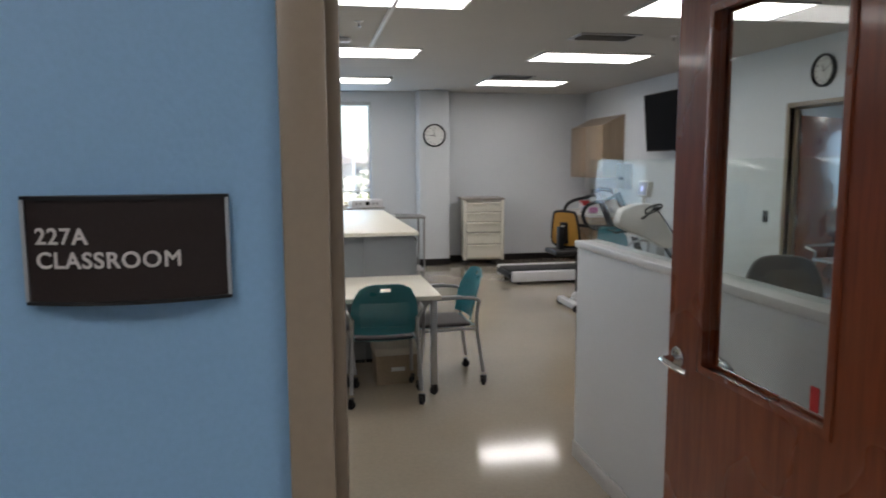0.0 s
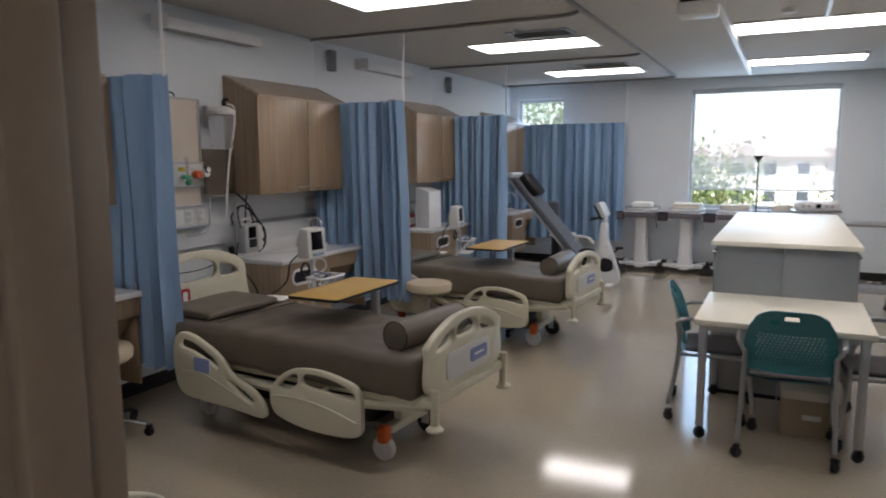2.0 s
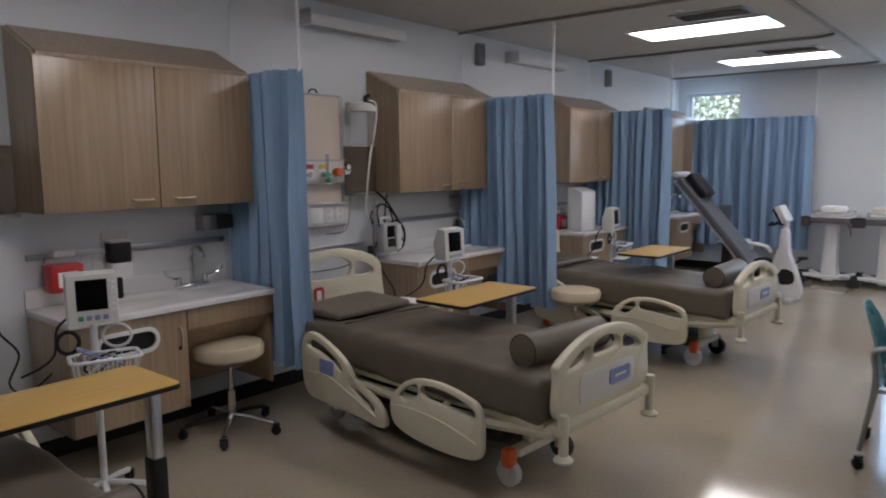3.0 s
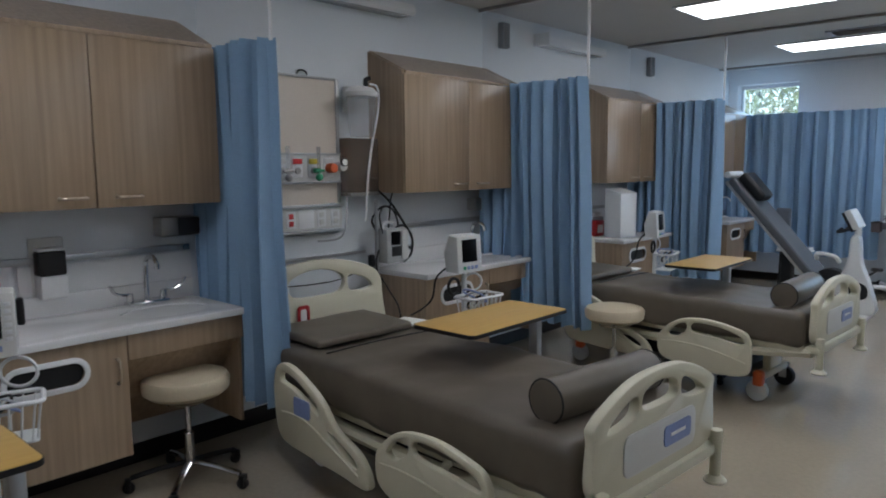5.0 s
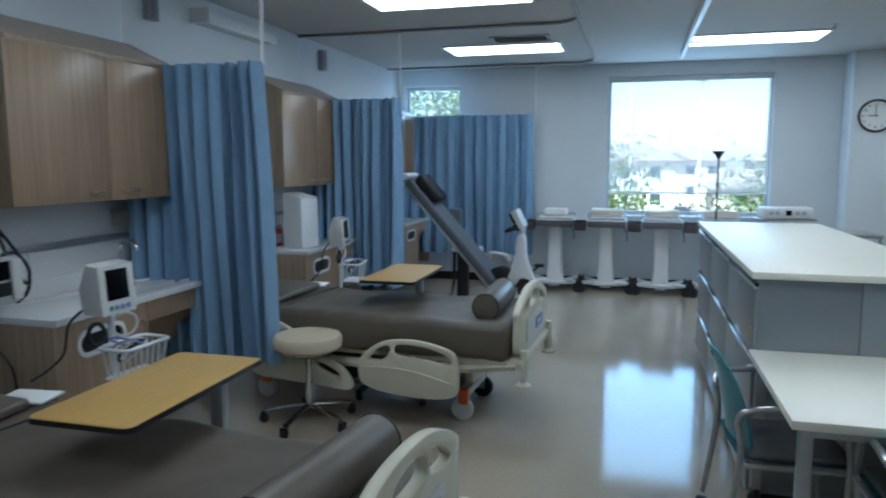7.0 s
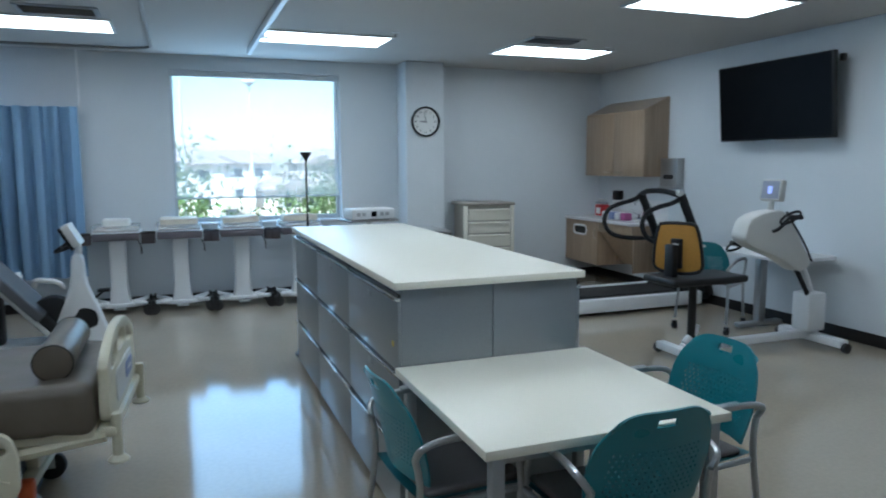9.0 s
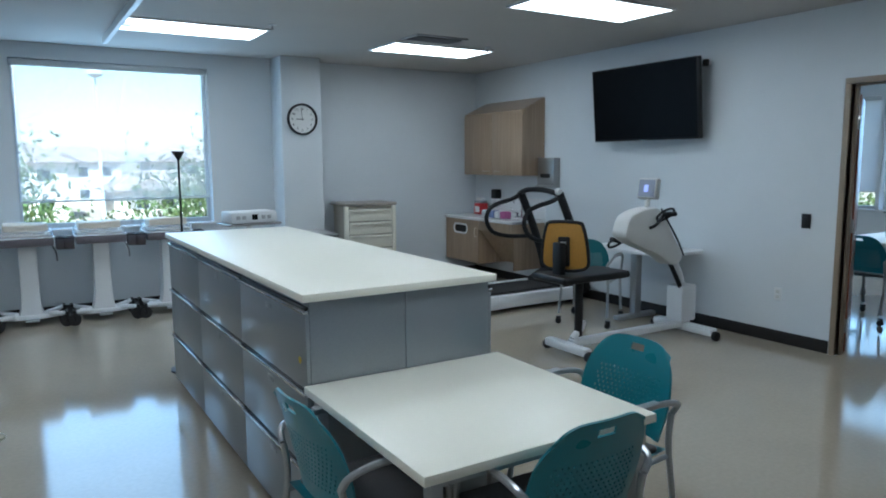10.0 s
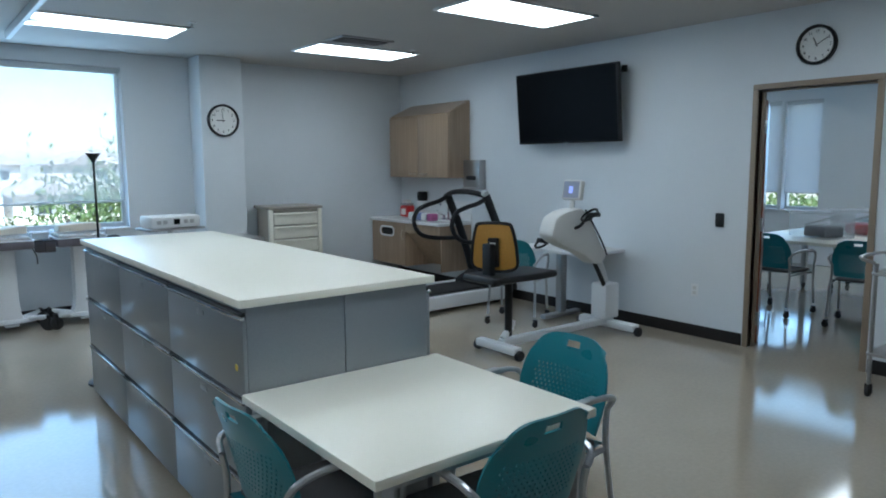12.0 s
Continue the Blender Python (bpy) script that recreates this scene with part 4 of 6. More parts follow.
# infusion pump on a wall pole
ip = thing("infusion_pump", "grey infusion pump clamped to a pole with loose cables", "infusion pump", pose(XW + 0.16, 5.10, 0))
part("pole", cyl((0.0, -0.03, 0.02), (0.0, -0.03, 1.32), 0.012), SILVER, ip)
for k in range(5):
    a = 2 * math.pi * k / 5 + 0.3
    part("leg", tube([(0, -0.03, 0.07), (0.10 * math.cos(a), -0.03 + 0.10 * math.sin(a), 0.06), (0.15 * math.cos(a), -0.03 + 0.15 * math.sin(a), 0.02)], 0.012, seg=7), SILVER, ip)
pb = part("body", box(-0.04, -0.02, 0.90, 0.09, 0.17, 1.13, 0.016), material("pump_grey", (0.42, 0.43, 0.43), 0.4, grain=0.08), ip)
part("screen", box(0.0905, 0.015, 1.02, 0.094, 0.10, 1.11, 0.002), SCREEN, pb)
part("door", box(0.0905, 0.105, 0.92, 0.105, 0.165, 1.115, 0.008), OFFWHITE, pb)
part("keypad", box(0.0905, 0.02, 0.945, 0.0935, 0.11, 1.01, 0.002), BLACK, pb)
part("carry_handle", tube([(0.03, 0.0, 1.13), (0.03, 0.01, 1.165), (0.03, 0.10, 1.165), (0.03, 0.11, 1.13)], 0.010, seg=8), WHITE, ip)
part("cable", tube([(0.02, 0.06, 1.13), (0.0, 0.10, 1.30), (-0.05, 0.16, 1.38), (-0.09, 0.06, 1.45), (-0.12, -0.02, 1.47)], 0.006, seg=6), BLACK, ip)
part("cable", tube([(0.06, 0.13, 1.05), (0.03, 0.22, 1.00), (-0.02, 0.24, 1.15), (-0.05, 0.12, 1.27), (0.0, 0.0, 1.22), (0.05, -0.02, 1.10)], 0.006, seg=6), BLACK, ip)
part("cable", tube([(0.03, -0.04, 0.99), (0.06, -0.09, 0.88), (0.08, 0.0, 0.72), (0.13, 0.04, 0.60), (0.17, 0.02, 0.42)], 0.006, seg=6), BLACK, ip)
part("cable", tube([(-0.01, 0.0, 1.38), (0.02, 0.09, 1.29), (0.02, 0.19, 1.17), (0.04, 0.26, 1.05), (0.06, 0.23, 0.98), (0.09, 0.17, 1.01)], 0.008, seg=6), BLACK, ip)
part("cable", tube([(-0.02, -0.01, 1.11), (-0.02, -0.05, 1.19), (0.0, 0.02, 1.27), (0.02, 0.10, 1.25), (0.03, 0.14, 1.15), (0.04, 0.12, 1.08)], 0.007, seg=6), BLACK, ip)
part("cable", tube([(0.05, 0.10, 1.135), (0.07, 0.16, 1.14), (0.09, 0.21, 1.06), (0.09, 0.20, 0.95), (0.08, 0.14, 0.90)], 0.008, seg=6), BLACK, ip)
part("plug", box(-0.03, -0.09, 0.86, 0.01, -0.05, 0.96, 0.012), BLACK, ip)
part("drip_line", tube([(0.0, -0.02, 0.94), (-0.06, -0.12, 0.86), (-0.12, -0.35, 0.80), (-0.14, -0.85, 0.82)], 0.004, seg=6), BLACK, ip)


def wall_lamp(y):
    w = thing("wall_light", "long white wall light above the bed, unlit", "wall light", pose(XW + 0.001, y, 2.57), group="bed lights")
    part("housing", plate([(0, 0.0), (0.145, -0.02), (0.16, 0.0), (0.15, 0.05), (0, 0.09)], [], 0.97, Matrix.Translation((0, 0.97, 0)) @ Matrix(((1, 0, 0, 0), (0, 0, -1, 0), (0, 1, 0, 0), (0, 0, 0, 1)))), WHITE, w)
    part("lens", box(0.02, 0.02, -0.022, 0.135, 0.95, -0.021), CLEAR_PLASTIC, w)
    part("end_cap", box(0.0, -0.006, -0.022, 0.162, -0.001, 0.085, 0.002), OFFWHITE, w)


wall_lamp(4.50), wall_lamp(7.08)
for y in (6.62, 9.23):
    s = thing("wall_speaker", "small dark grey wall speaker near the ceiling", "speaker", pose(XW + 0.001, y, 2.58), group="wall speakers")
    part("housing", box(0, -0.045, -0.10, 0.06, 0.045, 0.10, 0.008), material("speaker_grey", (0.10, 0.10, 0.105), 0.6), s)
    part("grille", box(0.0605, -0.036, -0.09, 0.063, 0.036, 0.09, 0.002), BLACK, s)

# wall socket and grey service trim beside bed one and bay zero
so = thing("wall_socket", "white wall socket with a black plug and lead", "socket", pose(XW + 0.001, 2.45, 1.02))
part("faceplate", box(0, -0.04, -0.06, 0.008, 0.04, 0.06, 0.003), WHITE, so)
part("plug", cyl((0.008, 0, 0.0), (0.05, 0, 0.0), 0.022, bevel=0.004), BLACK, so)
part("lead", tube([(0.05, 0, 0), (0.07, 0.02, -0.08), (0.05, 0.03, -0.25), (0.10, 0.10, -0.38), (0.12, 0.04, -0.52), (0.14, 0.12, -0.58), (0.35, 0.22, -0.40)], 0.006, seg=6), BLACK, so)
tagged(part("service_trim", box(XW + 0.001, 1.75, 0.96, XW + 0.02, 2.40, 1.0, 0.003), SILVER), "grey metal service rail on the wall", "wall rail")
tagged(part("service_trim", box(XW + 0.001, 4.10, 0.955, XW + 0.018, 5.1, 0.975, 0.003), SILVER), "thin grey metal rail behind the bed", "wall rail")


def smooth_loop(pts, steps=5):
    return [(p.x, p.y) for p in curve_points([(x, y, 0) for x, y in pts], steps, True)]


def caster(parent, m, r=0.035, material_=None, name="caster"):
    b = cyl((0, -0.012, r), (0, 0.012, r), r, seg=18, bevel=0.005)
    w = part(name, b, material_ or RUBBER, parent, at=m)
    fk = box(-0.008, -0.022, r * 0.7, 0.014, -0.0135, r * 2.3, 0.002)
    box(-0.008, 0.0135, r * 0.7, 0.014, 0.022, r * 2.3, 0.002, bm=fk)
    box(-0.012, -0.022, r * 2.1, 0.016, 0.022, r * 2.5, 0.004, bm=fk)
    part("fork", fk, BLACK, w)
    return w


# the hospital bed: head at x 0, foot at x 2.15
def soft_box(x0, y0, z0, x1, y1, z1, r, lump, seed):
    b = box(x0, y0, z0, x1, y1, z1, r, seg=4)
    bmesh.ops.subdivide_edges(b, edges=[e for e in b.edges if e.calc_length() > 0.25], cuts=34 if x1 - x0 > 1 else 7, use_grid_fill=True)
    for v in b.verts:
        q = noise.noise(Vector((v.co.x * 3 + seed, v.co.y * 3, v.co.z * 3)))
        q += 0.5 * noise.noise(Vector((v.co.x * 9 + seed, v.co.y * 5, v.co.z * 6)))
        v.co += Vector((0, 0, lump * q)) + Vector((0, lump * 0.6 * noise.noise(v.co * 5 + Vector((seed, 3, 1))), 0))
    return b


def bed(m, label):
    o = thing("hospital_bed", label, "hospital bed", m, group="hospital beds")
    mb_ = soft_box(0.10, -0.415, 0.435, 2.085, 0.415, 0.652, 0.045, 0.012, 1)
    for v in mb_.verts:
        # gathers of the loose cover down the sides, soft hollows on top
        if abs(v.co.y) > 0.365:
            hang = min(1.0, max(0.0, (0.64 - v.co.z) / 0.12))
            fold = noise.noise(Vector((v.co.x * 11, 0.0, v.co.z * 3 + v.co.y))) + 0.6 * noise.noise(Vector((v.co.x * 27, 4.0, v.co.z * 5)))
            v.co.y += (0.016 * fold + 0.006) * hang * (1 if v.co.y > 0 else -1)
            v.co.z += 0.022 * hang * noise.noise(Vector((v.co.x * 4, 9.0, v.co.y)))
        else:
            v.co.z += 0.006 * abs(noise.noise(Vector((v.co.x * 5 + v.co.y * 6, v.co.y * 2, 7.0))))
    part("mattress", mb_, MATTRESS, o, "brown-grey vinyl mattress")
    part("seam", tube([(0.62, -0.34, 0.662), (0.61, 0.0, 0.664), (0.63, 0.34, 0.662)], 0.004, seg=6), BLACK, o, "dark seam across the mattress")
    part("deck", box(0.08, -0.39, 0.40, 2.08, 0.39, 0.465, 0.015), CREAM, o)
    for y in (-0.36, 0.36):
        part("side_beam", tube([(0.15, y, 0.37), (0.9, y, 0.34), (1.6, y, 0.35), (2.12, y, 0.41)], 0.032, seg=8), CREAM, o)
    part("lift_frame", box(0.45, -0.20, 0.17, 1.66, 0.20, 0.27, 0.03), BLACK, o)
    part("base_frame", box(0.40, -0.145, 0.115, 1.72, 0.145, 0.17, 0.02), material("bed_base_grey", (0.16, 0.155, 0.14), 0.5, grain=0.1), o)
    for x in (0.62, 1.45):
        part("lift_arm", tube([(x - 0.16, 0.0, 0.20), (x + 0.12, 0, 0.38)], 0.05, seg=8), OFFWHITE, o)
    # head board
    outer = smooth_loop([(-0.455, 0.0), (-0.465, 0.30), (-0.43, 0.44), (-0.25, 0.52), (0, 0.55), (0.25, 0.52), (0.43, 0.44), (0.465, 0.30), (0.455, 0.0), (0.0, -0.01)])
    holes = [smooth_loop([(-0.16, 0.36), (-0.17, 0.45), (0, 0.495), (0.17, 0.45), (0.16, 0.36), (0, 0.345)]),
             smooth_loop([(0.22, 0.36), (0.22, 0.44), (0.33, 0.415), (0.385, 0.36), (0.30, 0.345)]), smooth_loop([(-0.22, 0.36), (-0.22, 0.44), (-0.33, 0.415), (-0.385, 0.36), (-0.30, 0.345)])]
    hb = part("headboard", plate(outer, holes, 0.04, upright(0.0), bevel=0.010), CREAM, o, at=pose(0.0, 0, 0.47))
    part("red_tag", plate(rounded(0.075, 0.14, 0.02), [rounded(0.045, 0.10, 0.012)], 0.008, upright(0.041)), RED, hb, "red release tag", pose(0, -0.10, 0.235))
    part("tag_label", plate(rounded(0.043, 0.098, 0.012), [], 0.004, upright(0.041)), PAPER, hb, at=pose(0, -0.10, 0.235))
    # foot board
    outer = smooth_loop([(-0.455, 0.0), (-0.462, 0.18), (-0.45, 0.25), (-0.22, 0.335), (0, 0.355), (0.22, 0.335), (0.45, 0.25), (0.462, 0.18), (0.455, 0.0), (0.2, -0.03), (-0.2, -0.03)])
    holes = [smooth_loop([(-0.13, 0.235), (-0.12, 0.29), (0, 0.31), (0.12, 0.29), (0.13, 0.235), (0, 0.225)]),
             smooth_loop([(0.18, 0.225), (0.18, 0.285), (0.29, 0.26), (0.38, 0.205), (0.29, 0.20)]), smooth_loop([(-0.18, 0.225), (-0.18, 0.285), (-0.29, 0.26), (-0.38, 0.205), (-0.29, 0.20)])]
    fb = part("footboard", plate(outer, holes, 0.045, upright(0.0), bevel=0.012), CREAM, o, at=pose(2.10, 0.03, 0.475) @ Matrix.Diagonal((1, 0.87, 1, 1)))
    part("control_panel", plate(rounded(0.56, 0.15, 0.04), [], 0.006, upright(0.0455), bevel=0.002), OFFWHITE, fb, at=pose(0, 0, 0.095))
    part("blue_label", plate(rounded(0.22, 0.075, 0.02), [], 0.004, upright(0.052)), BLUE_LABEL, fb, "blue printed label", pose(0, 0.12, 0.10))
    part("label_text", box(0.0565, 0.06, 0.095, 0.0575, 0.18, 0.107), PAPER, fb)
    part("end_beam", box(2.085, -0.385, 0.40, 2.165, 0.445, 0.45, 0.015), CREAM, o)
    for y in (-0.355, 0.435):
        b = cyl((2.16, y, 0.30), (2.16, y, 0.46), 0.022, seg=14)
        lathe([(0.0, 0.283), (0.042, 0.286), (0.045, 0.296), (0.025, 0.315)], (2.16, y, 0), seg=18, bm=b)
        cyl((2.16, y, 0.455), (2.16, y, 0.50), 0.026, 0.023, seg=14, bm=b)
        part("bumper", b, CREAM, o, "cream corner bumper post")
    # side rails, lowered
    foot_o = smooth_loop([(0.0, 0.02), (-0.035, 0.12), (0.0, 0.20), (0.12, 0.285), (0.30, 0.31), (0.48, 0.285), (0.575, 0.24), (0.595, 0.10), (0.57, 0.0), (0.42, -0.03), (0.18, -0.025)])
    foot_h = [smooth_loop([(0.04, 0.185), (0.10, 0.245), (0.165, 0.265), (0.165, 0.215), (0.09, 0.165)]), smooth_loop([(0.21, 0.215), (0.22, 0.275), (0.40, 0.27), (0.535, 0.225), (0.535, 0.185), (0.38, 0.20)])]
    head_o = smooth_loop([(0.0, 0.02), (-0.05, 0.20), (-0.03, 0.345), (0.06, 0.39), (0.22, 0.345), (0.36, 0.27), (0.44, 0.185), (0.62, 0.11), (0.69, 0.02), (0.66, -0.03), (0.48, -0.02), (0.22, -0.01)])
    head_h = [smooth_loop([(0.015, 0.30), (0.04, 0.345), (0.16, 0.325), (0.30, 0.255), (0.325, 0.205), (0.25, 0.235), (0.12, 0.28)]), smooth_loop([(0.40, 0.15), (0.46, 0.135), (0.585, 0.08), (0.60, 0.045), (0.50, 0.08)])]
    for s in (-1, 1):
        y = s * 0.475 + (-0.017 if s < 0 else 0.017)
        mf = Matrix.Translation((1.225, y + 0.017, 0.235)) @ Matrix(((1, 0, 0, 0), (0, 0, -1, 0), (0, 1, 0, 0), (0, 0, 0, 1)))
        fr = part("foot_rail", plate(foot_o, foot_h, 0.034, bevel=0.009), CREAM, o, "cream side rail, lowered", mf @ Matrix.Translation((0, 0, 0)))
        part("rail_ridge", tube([(0.0, 0.125, 0.034), (0.15, 0.135, 0.036), (0.35, 0.12, 0.036), (0.56, 0.07, 0.034)], 0.006, seg=6), CREAM, fr)
        mh = Matrix.Translation((0.46, y + 0.017, 0.235)) @ Matrix(((1, 0, 0, 0), (0, 0, -1, 0), (0, 1, 0, 0), (0, 0, 0, 1)))
        hr = part("head_rail", plate(head_o, head_h, 0.034, bevel=0.009), CREAM, o, "cream side rail, lowered", mh)
        part("rail_ridge", tube([(0.02, 0.15, 0.034), (0.2, 0.16, 0.036), (0.4, 0.10, 0.036), (0.62, 0.02, 0.034)], 0.006, seg=6), CREAM, hr)
        for x in (0.70, 1.50):
            part("rail_arm", tube([(x, s * 0.37, 0.42), (x, s * 0.44, 0.38), (x, s * 0.474, 0.30)], 0.018, seg=7), CREAM, o)
        if s < 0:
            part("keypad", plate(rounded(0.13, 0.085, 0.012, 0.20, 0.21), [], 0.005, pose(0, 0, 0.034)), BLUE_LABEL, hr, "blue-grey keypad")
    for x in (0.38, 1.76):
        part("axle_beam", box(x - 0.035, -0.19, 0.135, x + 0.035, 0.19, 0.185, 0.015), CREAM, o)
        part("axle_post", box(x - 0.03, -0.10, 0.18, x + 0.03, 0.10, 0.40, 0.02), CREAM, o)
        for y in (-0.23, 0.23):
            w = part("castor", cyl((x, y - 0.022, 0.068), (x, y + 0.022, 0.068), 0.068, seg=24, bevel=0.010), OFFWHITE if y < 0 else RUBBER, o)
            fk = box(x - 0.03, y - 0.03, 0.06, x + 0.02, y - 0.023, 0.16, 0.003)
            box(x - 0.03, y + 0.023, 0.06, x + 0.02, y + 0.03, 0.16, 0.003, bm=fk)
            part("fork", fk, OFFWHITE, w)
            part("brake_pedal", box(x - 0.02, y - 0.05, 0.105, x + 0.045, y + 0.015, 0.205, 0.018), ORANGE, w, "orange brake pedal") if y < 0 else None
    return o


BED1 = pose(-3.045, 4.362, 0, 0, 0, -4.2)
BED2 = pose(-3.075, 6.945, 0, 0, 0, -3.8)
BED0 = pose(-3.04, 1.73, 0)
bed0 = bed(BED1, "adjustable hospital bed with brown-grey mattress and lowered cream rails")
copy_thing(bed0, BED2), copy_thing(bed0, BED0)


def pillow(m):
    p = thing("pillow", "flat brown-grey vinyl pillow on the bed", "pillow", m, group="bed pillows")
    b = soft_box(-0.21, -0.31, 0.0, 0.21, 0.31, 0.058, 0.020, 0.006, 8)
    for v in b.verts:
        v.co.z *= 0.82 - 0.6 * v.co.x
    part("cover", b, MATTRESS, p)


def bolster(m):
    p = thing("bolster", "round brown-grey vinyl bolster lying across the bed", "bolster", m, group="bolsters")
    part("cover", cyl((0, -0.30, 0.08), (0, 0.30, 0.08), 0.08, seg=32, bevel=0.010), MATTRESS, p)
    for y in (-0.297, 0.297):
        part("piping", tube([(0.079 * math.cos(a), y, 0.08 + 0.079 * math.sin(a)) for a in [2 * math.pi * k / 20 for k in range(20)]], 0.004, seg=6, closed=True, smooth=0), BLACK, p)


for mb, k in ((BED1, 1), (BED2, 2), (BED0, 0)):
    pillow(mb @ pose(0.32, -0.03, 0.660, 0, 0, 2))
    bolster(mb @ pose(1.895, 0.02, 0.638, 0, 0, 3.8 if k == 2 else -4))
    sh = thing("folded_paper", "folded white paper sheet beside the pillow", "paper", mb @ pose(0.42, 0.37, 0.664, 0, 0, 12), group="paper sheets")
    part("sheet", box(-0.10, -0.08, 0, 0.10, 0.06, 0.012, 0.004), PAPER, sh)


def overbed_table(m, label):
    """Top x 0.36 by y 0.74; column at the far end; feet under the bed."""
    t = thing("overbed_table", label, "overbed table", m, group="overbed tables")
    tp = part("tabletop", plate(rounded(0.365, 0.745, 0.03), [], 0.016, pose(0, 0, 0.806), bevel=0.002), YELLOW_OAK, t, "yellow oak laminate top")
    part("edging", plate(rounded(0.371, 0.751, 0.032), [rounded(0.361, 0.741, 0.028)], 0.017, pose(0, 0, 0.803)), BLACK, tp)
    part("support_arm", box(-0.03, -0.10, 0.775, 0.03, 0.36, 0.802, 0.006), BLACK, t)
    part("column", box(-0.028, 0.325, 0.06, 0.028, 0.37, 0.80, 0.008), SILVER, t)
    part("column_sleeve", box(-0.035, 0.318, 0.06, 0.035, 0.377, 0.50, 0.008), BLACK, t)
    for x in (-0.22, 0.22):
        part("foot", box(x - 0.02, -0.32, 0.045, x + 0.02, 0.40, 0.075, 0.008), BLACK, t)
        for y in (-0.30, 0.38):
            caster(t, pose(x, y, 0), 0.022)
    part("cross_foot", box(-0.21, 0.33, 0.046, 0.21, 0.375, 0.074, 0.008), BLACK, t)
    return t


ot = overbed_table(pose(-1.905, 4.555, 0), "overbed table with yellow oak top, over the bed")
copy_thing(ot, pose(-1.855, 7.06, 0)), copy_thing(ot, pose(-1.915, 2.16, 0))


def stool(m, h, label):
    s = thing("stool", label, "stool", m, group="wheeled stools")
    part("seat", lathe([(0.0, h - 0.095), (0.175, h - 0.095), (0.200, h - 0.075), (0.205, h - 0.03), (0.193, h - 0.008), (0.165, h), (0.0, h + 0.003)], seg=36), CREAM_VINYL, s, "padded cream vinyl seat")
    part("seat_plate", cyl((0, 0, h - 0.115), (0, 0, h - 0.096), 0.09, seg=20), BLACK, s)
    part("ring_lever", tube([(0.10 * math.cos(a), 0.10 * math.sin(a), h - 0.13) for a in [2 * math.pi * k / 16 for k in range(16)]], 0.006, seg=6, closed=True, smooth=0), CHROME, s)
    part("piston", cyl((0, 0, 0.22), (0, 0, h - 0.1), 0.014), CHROME, s)
    part("sleeve", cyl((0, 0, 0.09), (0, 0, 0.26), 0.025), CHROME, s)
    for k in range(5):
        a = 2 * math.pi * k / 5 + 0.5
        c, sn = math.cos(a), math.sin(a)
        part("base_leg", tube([(0, 0, 0.115), (0.14 * c, 0.14 * sn, 0.10), (0.27 * c, 0.27 * sn, 0.075)], 0.016, seg=8, flat=0.8), CHROME if k % 2 == 0 else BLACK, s)
        caster(s, pose(0.28 * c, 0.28 * sn, 0, 0, 0, math.degrees(a)), 0.028)
    return s


st = stool(pose(-3.0, 3.55, 0), 0.555, "round cream vinyl stool on a five-star castor base")
copy_thing(st, pose(-2.215, 6.31, 0, 0, 0, 20))


